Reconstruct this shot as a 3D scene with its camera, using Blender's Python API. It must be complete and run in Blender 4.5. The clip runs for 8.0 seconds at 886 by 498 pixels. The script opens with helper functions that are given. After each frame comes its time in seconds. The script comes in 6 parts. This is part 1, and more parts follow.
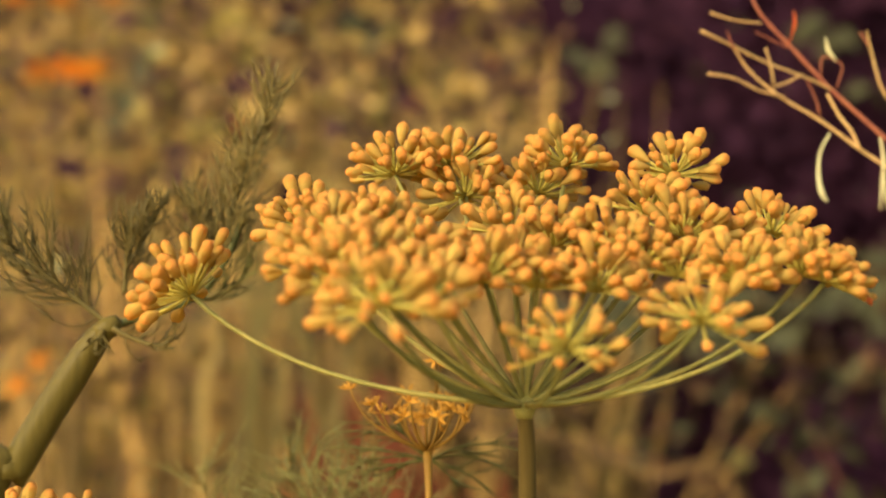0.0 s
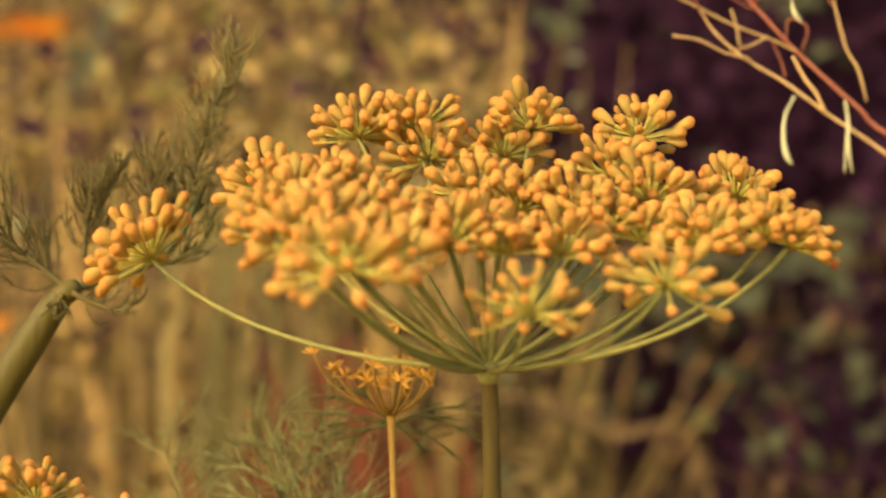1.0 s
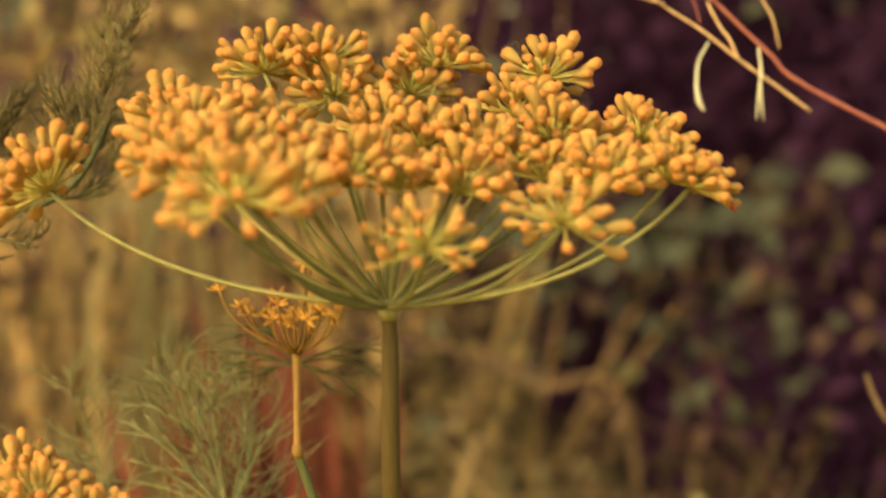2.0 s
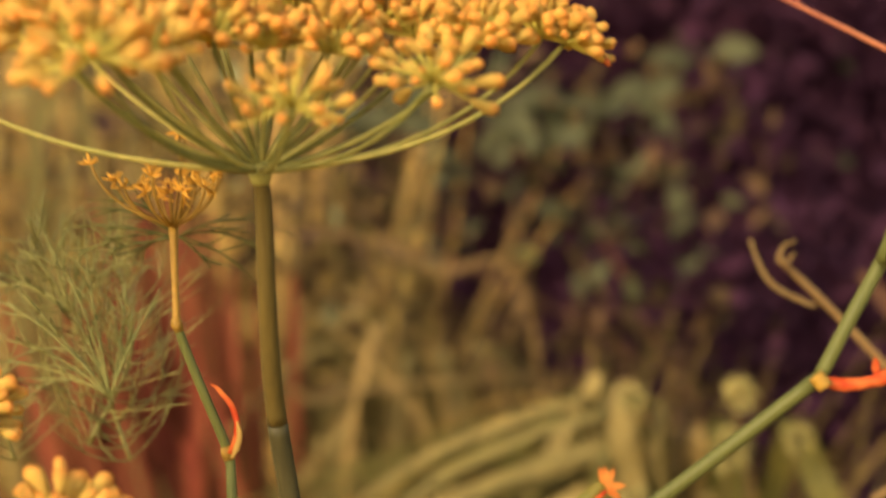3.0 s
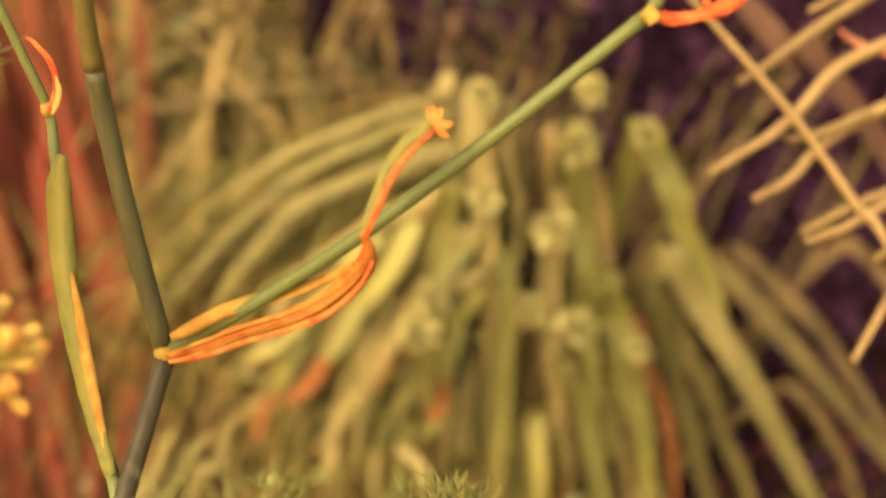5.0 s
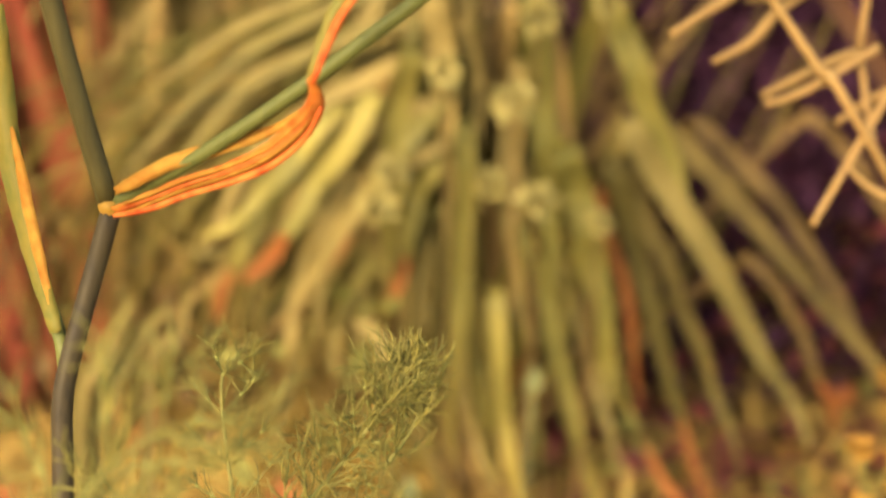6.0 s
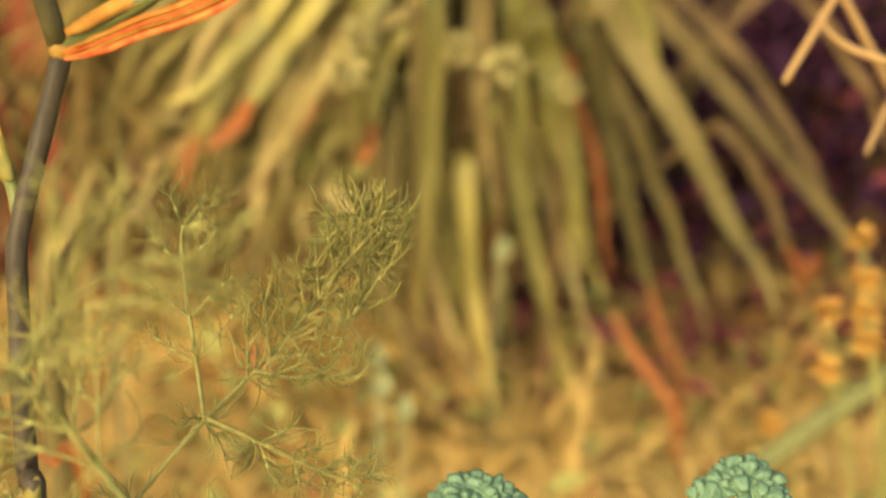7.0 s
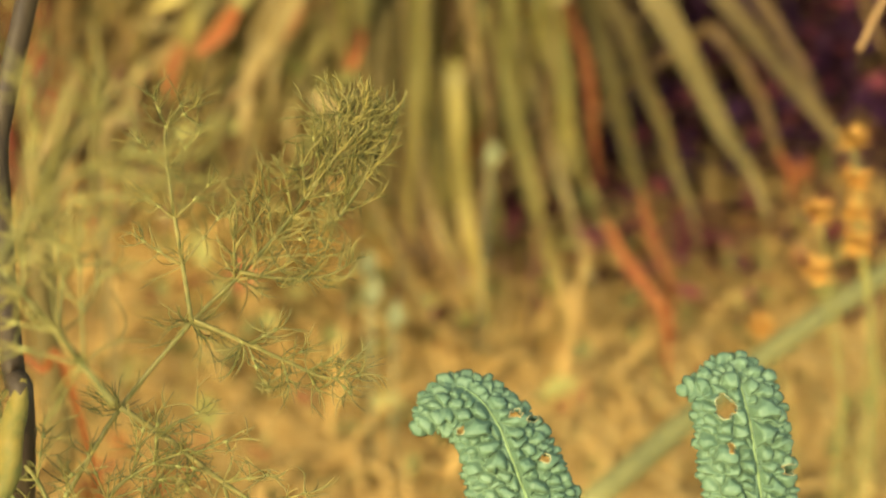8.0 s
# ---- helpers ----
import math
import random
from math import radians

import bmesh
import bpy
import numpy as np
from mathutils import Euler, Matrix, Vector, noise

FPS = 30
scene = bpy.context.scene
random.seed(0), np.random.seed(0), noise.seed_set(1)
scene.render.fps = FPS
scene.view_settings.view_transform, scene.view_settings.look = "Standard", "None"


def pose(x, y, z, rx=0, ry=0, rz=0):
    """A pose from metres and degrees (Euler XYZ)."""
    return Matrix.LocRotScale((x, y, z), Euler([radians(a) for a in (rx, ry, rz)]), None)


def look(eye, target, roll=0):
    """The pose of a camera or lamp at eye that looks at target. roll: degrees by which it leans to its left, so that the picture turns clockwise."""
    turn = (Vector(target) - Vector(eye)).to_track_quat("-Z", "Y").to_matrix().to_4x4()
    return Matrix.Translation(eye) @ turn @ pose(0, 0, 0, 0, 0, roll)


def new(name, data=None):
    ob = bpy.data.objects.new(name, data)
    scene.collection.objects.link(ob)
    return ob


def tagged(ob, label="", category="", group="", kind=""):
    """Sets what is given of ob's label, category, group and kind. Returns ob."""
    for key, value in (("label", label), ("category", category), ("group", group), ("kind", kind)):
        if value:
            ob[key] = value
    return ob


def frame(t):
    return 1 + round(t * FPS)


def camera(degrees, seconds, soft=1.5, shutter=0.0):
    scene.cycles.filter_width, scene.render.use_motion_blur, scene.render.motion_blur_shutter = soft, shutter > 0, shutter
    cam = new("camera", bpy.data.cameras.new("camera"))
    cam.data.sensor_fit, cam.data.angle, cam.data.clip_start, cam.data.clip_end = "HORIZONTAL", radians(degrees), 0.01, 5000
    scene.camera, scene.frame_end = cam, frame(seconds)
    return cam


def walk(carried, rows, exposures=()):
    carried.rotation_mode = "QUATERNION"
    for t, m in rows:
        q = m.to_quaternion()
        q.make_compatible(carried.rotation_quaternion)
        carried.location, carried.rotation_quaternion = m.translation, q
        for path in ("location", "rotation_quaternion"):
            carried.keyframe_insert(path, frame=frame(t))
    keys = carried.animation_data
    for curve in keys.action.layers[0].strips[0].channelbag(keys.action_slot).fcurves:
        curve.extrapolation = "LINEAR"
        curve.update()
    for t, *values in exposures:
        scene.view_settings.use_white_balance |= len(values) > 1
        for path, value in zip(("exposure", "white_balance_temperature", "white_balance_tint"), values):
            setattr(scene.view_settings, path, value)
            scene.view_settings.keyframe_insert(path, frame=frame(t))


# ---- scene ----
cam = camera(33.9, 8.0, soft=2.0, shutter=0.5)
PATH = [
    (0, (0.0844, -0.0079, 0.6367), (-0.0029, 0.3824, 0.6371), -0.19),
    (0.5, (0.0815, -0.0055, 0.6380), (0.0001, 0.3861, 0.6324), -0.31),
    (1, (0.0841, -0.0051, 0.6376), (0.0062, 0.3871, 0.6269), -0.18),
    (1.2, (0.0857, -0.0048, 0.6372), (0.0117, 0.3880, 0.6228), -0.04),
    (2.3, (0.0943, -0.0010, 0.6319), (0.0394, 0.3941, 0.6021), 0.60),
    (2.5, (0.0956, -0.0001, 0.6305), (0.0493, 0.3956, 0.5939), -0.14),
    (3, (0.0982, 0.0021, 0.6264), (0.0627, 0.3972, 0.5748), -0.20),
    (3.5, (0.1003, 0.0038, 0.6217), (0.0760, 0.3975, 0.5549), 0.28),
    (4, (0.1023, 0.0050, 0.6167), (0.0879, 0.3956, 0.5316), 0.38),
    (4.5, (0.1041, 0.0060, 0.6116), (0.0984, 0.3923, 0.5080), 0.39),
    (5, (0.1058, 0.0071, 0.6064), (0.1080, 0.3875, 0.4826), 0.46),
    (5.2, (0.1065, 0.0077, 0.6044), (0.1105, 0.3857, 0.4737), 0.51),
    (6.3, (0.1092, 0.0122, 0.5935), (0.1237, 0.3782, 0.4327), 0.77),
    (6.5, (0.1095, 0.0131, 0.5915), (0.1252, 0.3763, 0.4247), 0.81),
    (7, (0.1103, 0.0150, 0.5869), (0.1305, 0.3702, 0.4041), 1.17),
    (7.5, (0.1110, 0.0162, 0.5833), (0.1321, 0.3651, 0.3888), 0.85),
    (8, (0.1112, 0.0168, 0.5825), (0.1336, 0.3601, 0.3784), 0.92),
]
EXPOSURE = [(0.0, 1.64, 9700, 6.6), (1.0, 1.69, 9700, 6.6), (2.5, 1.59, 9700, 8.9), (3.0, 1.80, 10100, 8.6), (3.5, 2.12, 10600, 7.6), (4.2, 2.47, 10900, 6.6), (5.0, 2.52, 10900, 5.8), (6.5, 2.50, 9900, 4.6), (8.0, 2.49, 9500, 3.6)]
walk(cam, [(t, look(eye, target, roll)) for t, eye, target, roll in PATH], EXPOSURE)
cam.data.dof.use_dof = True
cam.data.dof.focus_distance = 0.337
cam.data.dof.aperture_fstop = 9.0

# ---- daylight ----
SUN_FROM = Vector((-0.50, -0.76, 0.58)).normalized()
world = bpy.data.worlds.new("world")
scene.world = world
world.use_nodes = True
sky = world.node_tree.nodes.new("ShaderNodeTexSky")
sky.sky_type, sky.sun_disc = "NISHITA", False
sky.sun_elevation = math.asin(SUN_FROM.z)
sky.sun_rotation = math.atan2(SUN_FROM.x, SUN_FROM.y)
world.node_tree.links.new(sky.outputs[0], world.node_tree.nodes["Background"].inputs[0])
world.node_tree.nodes["Background"].inputs[1].default_value = 0.15
sun_data = bpy.data.lights.new("sun", "SUN")
sun_data.energy, sun_data.angle, sun_data.color = 1.5, radians(24.0), (1.0, 0.93, 0.82)
sun = new("sun", sun_data)
sun.matrix_world = look(SUN_FROM * 5, (0, 0, 0))


# ---- materials ----
def mat(name, c1, c2, rough=0.55, grain=350.0, bump=0.15, trans=0.0, vary=0.25, island=False, tip=None, stripes=0.0, patch=25.0, gloss=0.1, crisp=0.14):
    """A plant surface: two colours mixed by noise at two scales, varied from piece to piece; tip: a colour towards the piece's end."""
    m = bpy.data.materials.new(name)
    m.use_nodes = True
    nt = m.node_tree
    nd, ln = nt.nodes, nt.links
    bsdf = nd["Principled BSDF"]
    co = nd.new("ShaderNodeTexCoord")
    fine, broad = nd.new("ShaderNodeTexNoise"), nd.new("ShaderNodeTexNoise")
    fine.inputs["Scale"].default_value, fine.inputs["Detail"].default_value = grain, 4
    broad.inputs["Scale"].default_value, broad.inputs["Detail"].default_value = patch, 3
    vec = co.outputs["Object"]
    if stripes:
        sq = nd.new("ShaderNodeMapping")
        sq.inputs["Scale"].default_value = (1, 1, 1 / stripes)
        ln.new(vec, sq.inputs["Vector"])
        vec = sq.outputs["Vector"]
    ln.new(vec, fine.inputs["Vector"])
    ln.new(co.outputs["Object"], broad.inputs["Vector"])
    add = nd.new("ShaderNodeMath")
    add.operation = "ADD"
    ln.new(fine.outputs["Fac"], add.inputs[0])
    ln.new(broad.outputs["Fac"], add.inputs[1])
    ramp = nd.new("ShaderNodeValToRGB")
    ramp.color_ramp.elements[0].position, ramp.color_ramp.elements[1].position = 0.5 - crisp, 0.5 + crisp
    ramp.color_ramp.elements[0].color, ramp.color_ramp.elements[1].color = (*c1, 1), (*c2, 1)
    half = nd.new("ShaderNodeMath")
    half.operation = "MULTIPLY"
    half.inputs[1].default_value = 0.5
    ln.new(add.outputs[0], half.inputs[0])
    ln.new(half.outputs[0], ramp.inputs["Fac"])
    col = ramp.outputs["Color"]
    if tip:
        sep = nd.new("ShaderNodeSeparateXYZ")
        ln.new(co.outputs["Generated"], sep.inputs[0])
        at = nd.new("ShaderNodeMapRange")
        at.inputs["From Min"].default_value, at.inputs["From Max"].default_value = tip[1], tip[2]
        ln.new(sep.outputs["Z"], at.inputs["Value"])
        mix = nd.new("ShaderNodeMix")
        mix.data_type = "RGBA"
        mix.inputs["B"].default_value = (*tip[0], 1)
        ln.new(at.outputs["Result"], mix.inputs["Factor"])
        ln.new(col, mix.inputs["A"])
        col = mix.outputs["Result"]
    rnd = nd.new("ShaderNodeNewGeometry") if island else nd.new("ShaderNodeObjectInfo")
    rng = nd.new("ShaderNodeMapRange")
    rng.inputs["To Min"].default_value, rng.inputs["To Max"].default_value = 1 - vary, 1 + vary
    ln.new(rnd.outputs["Random Per Island" if island else "Random"], rng.inputs["Value"])
    hsv = nd.new("ShaderNodeHueSaturation")
    ln.new(col, hsv.inputs["Color"])
    ln.new(rng.outputs["Result"], hsv.inputs["Value"])
    hue = nd.new("ShaderNodeMapRange")
    hue.inputs["To Min"].default_value, hue.inputs["To Max"].default_value = 0.5 + 0.03 * vary, 0.5 - 0.06 * vary
    ln.new(rng.outputs["Result"], hue.inputs["Value"])
    ln.new(hue.outputs["Result"], hsv.inputs["Hue"])
    ln.new(hsv.outputs["Color"], bsdf.inputs["Base Color"])
    bsdf.inputs["Roughness"].default_value = rough
    bsdf.inputs["Specular IOR Level"].default_value = gloss
    if bump:
        bp = nd.new("ShaderNodeBump")
        bp.inputs["Strength"].default_value, bp.inputs["Distance"].default_value = bump, 0.0006
        ln.new(fine.outputs["Fac"], bp.inputs["Height"])
        ln.new(bp.outputs["Normal"], bsdf.inputs["Normal"])
    if trans:
        tr, ms = nd.new("ShaderNodeBsdfTranslucent"), nd.new("ShaderNodeMixShader")
        ln.new(hsv.outputs["Color"], tr.inputs["Color"])
        ms.inputs[0].default_value = trans
        ln.new(bsdf.outputs[0], ms.inputs[1])
        ln.new(tr.outputs[0], ms.inputs[2])
        ln.new(ms.outputs[0], nd["Material Output"].inputs["Surface"])
    return m


M_FRUIT = mat("fruit_skin", (0.5264, 0.3444, 0.07954), (0.611, 0.4243, 0.1145), 0.75, 900, 0.3, 0.35, 0.16, tip=((0.68, 0.235, 0.046), 0.6, 1.15))
M_PEDICEL = mat("pedicel_skin", (0.34, 0.30, 0.06), (0.50, 0.40, 0.09), 0.5, 500, 0.1, 0.0, 0.15)
M_RAY = mat("ray_skin", (0.1484, 0.1611, 0.04452), (0.2703, 0.2491, 0.06784), 0.45, 500, 0.15, 0.0, 0.42)
M_STEM = mat("stem_skin", (0.072, 0.050, 0.015), (0.102, 0.070, 0.020), 0.42, 700, 0.2, 0.0, 0.12, stripes=25)
M_DARKSTEM = mat("dark_stem_skin", (0.038, 0.032, 0.014), (0.060, 0.050, 0.019), 0.45, 500, 0.25, 0.0, 0.12, stripes=20, patch=60)
M_PALESTEM = mat("pale_stem_skin", (0.14, 0.14, 0.042), (0.21, 0.19, 0.055), 0.6, 60, 0.2, 0.0, 0.1, stripes=12)
M_LEANSTEM = mat("leaning_stem_skin", (0.084, 0.084, 0.0288), (0.132, 0.12, 0.0384), 0.6, 60, 0.2, 0.0, 0.1, stripes=12)
M_LOWSTEM = mat("lower_stem_skin", (0.0192, 0.0136, 0.0088), (0.0384, 0.0288, 0.0144), 0.5, 500, 0.3, 0.0, 0.12, stripes=20, patch=70)
M_BRANCH = mat("branch_skin", (0.05882, 0.06588, 0.02118), (0.08529, 0.08824, 0.02823), 0.42, 700, 0.2, 0.0, 0.12, stripes=25)
M_STALK = mat("stalk_skin", (0.070, 0.055, 0.013), (0.110, 0.084, 0.020), 0.45, 700, 0.25, 0.0, 0.12, stripes=25)
M_SHEATH = mat("dry_sheath_skin", (0.33, 0.070, 0.015), (0.44, 0.175, 0.042), 0.7, 300, 0.2, 0.3, 0.1, patch=120, crisp=0.11)
M_PAPER = mat("papery_sheath_skin", (0.24, 0.092, 0.0176), (0.336, 0.188, 0.04), 0.7, 300, 0.2, 0.3, 0.1, patch=80, crisp=0.13)
M_REDSHEATH = mat("red_sheath_skin", (0.374, 0.051, 0.0136), (0.527, 0.1573, 0.0425), 0.6, 300, 0.25, 0.25, 0.1, patch=130, crisp=0.10)
M_YSTEM = mat("yellow_stem_skin", (0.18, 0.103, 0.020), (0.25, 0.142, 0.028), 0.5, 500, 0.15, 0.0, 0.15)
M_STAR = mat("star_bract_skin", (0.46, 0.24, 0.040), (0.56, 0.32, 0.055), 0.6, 500, 0.1, 0.1, 0.2)
M_GSHEATH = mat("green_sheath_skin", (0.07728, 0.07949, 0.01914), (0.1362, 0.103, 0.02208), 0.5, 500, 0.3, 0.1, 0.1, stripes=30, patch=60)
M_FROND_DARK = mat("dark_frond_thread", (0.07301, 0.06458, 0.02106), (0.1474, 0.1179, 0.0351), 0.5, 500, 0.0, 0.0, 0.3)
M_FROND = mat("frond_thread", (0.043, 0.053, 0.014), (0.155, 0.147, 0.037), 0.5, 300, 0.0, 0.0, 0.55, island=True)
M_FROND_DIM = mat("dim_frond_thread", (0.1063, 0.1187, 0.04375), (0.1875, 0.175, 0.05625), 0.5, 300, 0.0, 0.0, 0.3)
M_FROND_SOFT = mat("pale_frond_thread", (0.104, 0.116, 0.036), (0.152, 0.148, 0.044), 0.5, 300, 0.0, 0.0, 0.25)
M_FROND_WISP = mat("wispy_frond_thread", (0.13, 0.125, 0.045), (0.22, 0.20, 0.062), 0.5, 300, 0.0, 0.0, 0.3)
M_DRY = mat("dry_twig_skin", (0.1498, 0.09216, 0.03456), (0.2131, 0.1382, 0.05184), 0.7, 450, 0.5, 0.0, 0.2, stripes=12)
M_TWIG = mat("broken_twig_skin", (0.36, 0.22, 0.085), (0.54, 0.36, 0.14), 0.8, 450, 0.5, 0.0, 0.25, stripes=12)
M_REDTWIG = mat("red_twig_skin", (0.192, 0.06, 0.036), (0.32, 0.12, 0.056), 0.6, 450, 0.4, 0.0, 0.15, stripes=12)
M_POD = mat("pale_pod_skin", (0.50, 0.50, 0.28), (0.62, 0.52, 0.26), 0.6, 450, 0.3, 0.1, 0.15)
# tip here: paler low parts paint light on hanging ends, plus yellowed tips
M_STRAP = mat("strap_leaf_skin", (0.09933, 0.09229, 0.0248), (0.2002, 0.1763, 0.0464), 0.5, 60, 0.3, 0.25, 0.34, stripes=12, patch=16, tip=((0.255, 0.200, 0.052), 0.60, 0.05))
M_STRAP_DRY = mat("dry_strap_leaf_skin", (0.272, 0.172, 0.044), (0.36, 0.24, 0.068), 0.6, 60, 0.3, 0.2, 0.25, stripes=12, patch=9)
M_RED_LEAF = mat("red_leaf_skin", (0.1066, 0.03116, 0.01312), (0.1681, 0.06888, 0.02296), 0.7, 60, 0.2, 0.2, 0.4, stripes=8, patch=8)
M_PALE_TUFT = mat("pale_tuft_skin", (0.1904, 0.1632, 0.0578), (0.2584, 0.2176, 0.0816), 0.7, 120, 0.3, 0.15, 0.2)
M_KALE = mat("kale_skin", (0.04533, 0.08893, 0.04739), (0.06933, 0.1194, 0.06236), 0.6, 700, 0.35, 0.05, 0.08, patch=60, gloss=0.25)
M_KALE_RIB = mat("kale_rib_skin", (0.0816, 0.136, 0.0578), (0.1122, 0.1632, 0.068), 0.5, 400, 0.2, 0.0, 0.08)
M_RIM = mat("bitten_rim_skin", (0.336, 0.288, 0.136), (0.24, 0.216, 0.104), 0.7, 900, 0.3, 0.0, 0.1)
M_WEED = mat("weed_leaf_skin", (0.2484, 0.2214, 0.06048), (0.5076, 0.4266, 0.1166), 0.8, 40, 0.0, 0.25, 0.75, island=True, patch=12)
M_WEED_STEM = mat("weed_stem_skin", (0.273, 0.189, 0.0525), (0.399, 0.2835, 0.084), 0.6, 40, 0.0, 0.0, 0.4, patch=4)
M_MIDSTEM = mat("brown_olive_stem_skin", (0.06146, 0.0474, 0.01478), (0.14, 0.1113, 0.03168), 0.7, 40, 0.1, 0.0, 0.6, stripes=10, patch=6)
M_PALE_STALK = mat("pale_stalk_skin", (0.098, 0.08405, 0.0272), (0.1764, 0.1485, 0.0464), 0.7, 40, 0.2, 0.1, 0.5, stripes=10, patch=7)
M_DULL = mat("dull_dry_skin", (0.048, 0.032, 0.012), (0.1, 0.068, 0.0224), 0.7, 40, 0.2, 0.0, 0.35, stripes=10, patch=8)
M_DULL_RED = mat("dull_red_skin", (0.060, 0.028, 0.016), (0.10, 0.048, 0.024), 0.7, 40, 0.2, 0.0, 0.3, stripes=10, patch=8)
M_PALELEAF = mat("pale_leaf_skin", (0.078, 0.09, 0.0432), (0.144, 0.15, 0.069), 0.8, 40, 0.0, 0.15, 0.3, patch=20)
# this leaf colour carries the hedge's inner shade and purple darks
M_HEDGE_SHADE = mat("shade_leaf_skin", (0.02375, 0.00625, 0.01437), (0.0325, 0.009375, 0.01813), 0.9, 40, 0.0, 0.1, 0.2, island=True, patch=3.5)
M_HEDGE_PALE = mat("grey_leaf_skin", (0.033, 0.0363, 0.0198), (0.06188, 0.06435, 0.03135), 0.85, 40, 0.0, 0.15, 0.4, island=True, patch=4)
# brown foliage, also the painted shade deep in the weeds
M_BROWN_SHADE = mat("brown_and_shade_leaf_skin", (0.055, 0.036, 0.017), (0.11, 0.075, 0.030), 0.85, 40, 0.0, 0.1, 0.5, island=True, patch=3.5)
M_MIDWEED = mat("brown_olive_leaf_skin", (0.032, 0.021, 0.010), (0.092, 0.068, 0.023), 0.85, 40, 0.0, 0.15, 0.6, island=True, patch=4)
# pale leaf colour that doubles as painted glints in the weeds
M_GREY_GLINT = mat("grey_glint_leaf_skin", (0.20, 0.24, 0.13), (0.42, 0.44, 0.22), 0.8, 40, 0.0, 0.15, 0.5, island=True, patch=4)
M_REDLOW = mat("red_undergrowth_skin", (0.052, 0.018, 0.011), (0.088, 0.036, 0.017), 0.8, 40, 0.0, 0.15, 0.7, island=True, patch=6)
M_LOWWEED = mat("low_weed_skin", (0.088, 0.1, 0.028), (0.176, 0.176, 0.048), 0.7, 40, 0.0, 0.2, 0.5, island=True, patch=6)
M_REDLITTER = mat("red_litter_skin", (0.1338, 0.052, 0.0128), (0.2067, 0.108, 0.02176), 0.7, 40, 0.0, 0.2, 0.5, island=True, patch=6)
M_RUST = mat("rust_leaf_skin", (0.208, 0.1, 0.028), (0.288, 0.152, 0.0416), 0.7, 40, 0.0, 0.2, 0.5, island=True, patch=6)
M_ORANGE_BLADE = mat("orange_blade_skin", (0.1156, 0.04046, 0.0104), (0.1734, 0.0682, 0.01734), 0.7, 60, 0.2, 0.2, 0.2, stripes=10, patch=10)
M_ORANGE = mat("orange_petal_skin", (0.72, 0.30, 0.03), (0.80, 0.40, 0.05), 0.6, 60, 0.0, 0.25, 0.2)
M_YELLOW = mat("yellow_floret_skin", (0.3128, 0.1598, 0.0306), (0.3808, 0.2244, 0.0476), 0.6, 60, 0.0, 0.2, 0.2)
M_STRAW = mat("straw_skin", (0.3572, 0.2251, 0.06078), (0.4763, 0.321, 0.09498), 0.7, 60, 0.0, 0.1, 0.16, island=True, patch=5)
M_LITTER = mat("ground_leaf_skin", (0.2304, 0.1824, 0.048), (0.384, 0.2784, 0.0672), 0.7, 60, 0.0, 0.1, 0.5, island=True, patch=5)
M_SOIL = mat("soil_skin", (0.2084, 0.1226, 0.03989), (0.3473, 0.2156, 0.06459), 0.9, 60, 0.6, 0.0, 0.0, patch=6)
R = random.Random(7)
UP = Vector((0, 0, 1))


# ---- mesh tools ----
class Geo:
    def __init__(self):
        self.v, self.f, self.soft = [], [], True

    def mesh(self, name, origin):
        me = bpy.data.meshes.new(name)
        me.from_pydata([tuple(Vector(p) - origin) for p in self.v], [], self.f)
        me.polygons.foreach_set("use_smooth", [self.soft] * len(me.polygons))
        return me


ORIGIN = {}


def thing(name, base, label, category, group="", kind=""):
    """An Empty at the thing's base, to which its parts belong."""
    ob = new(name)
    ob.empty_display_size = 0.02
    ob.location = base
    ORIGIN[ob] = Vector(base)
    return tagged(ob, label, category, group, kind)


def part(name, geo, material, parent, label="", origin=None):
    """One mesh object under a thing or a part; the geometry is in world metres."""
    o = Vector(origin) if origin is not None else ORIGIN[parent]
    me = geo.mesh(name, o)
    me.materials.append(material)
    ob = new(name, me)
    ob.parent = parent
    ob.location = o - ORIGIN[parent]
    ORIGIN[ob] = o
    return tagged(ob, label)


def solo(name, geo, material, base, label, category, group="", kind=""):
    """A thing that is one mesh."""
    me = geo.mesh(name, Vector(base))
    me.materials.append(material)
    ob = new(name, me)
    ob.location = base
    ORIGIN[ob] = Vector(base)
    return tagged(ob, label, category, group, kind)


def smooth(pts, n):
    """A Catmull-Rom line through pts, n steps a span."""
    p = [Vector(q) for q in pts]
    p = [p[0] * 2 - p[1], *p, p[-1] * 2 - p[-2]]
    out = []
    for i in range(1, len(p) - 2):
        a, b, c, d = p[i - 1 : i + 3]
        for k in range(n):
            t = k / n
            out.append(0.5 * (2 * b + (c - a) * t + (2 * a - 5 * b + 4 * c - d) * t * t + (3 * b - a - 3 * c + d) * t**3))
    return out + [p[-2]]


def bezier(a, b, c, n):
    a, b, c = Vector(a), Vector(b), Vector(c)
    return [a * (1 - t) ** 2 + b * 2 * t * (1 - t) + c * t * t for t in (k / n for k in range(n + 1))]


def along(values, n):
    """values spread evenly over n points."""
    if not hasattr(values, "__len__"):
        return [values] * n
    return list(np.interp(np.linspace(0, 1, n), np.linspace(0, 1, len(values)), values))


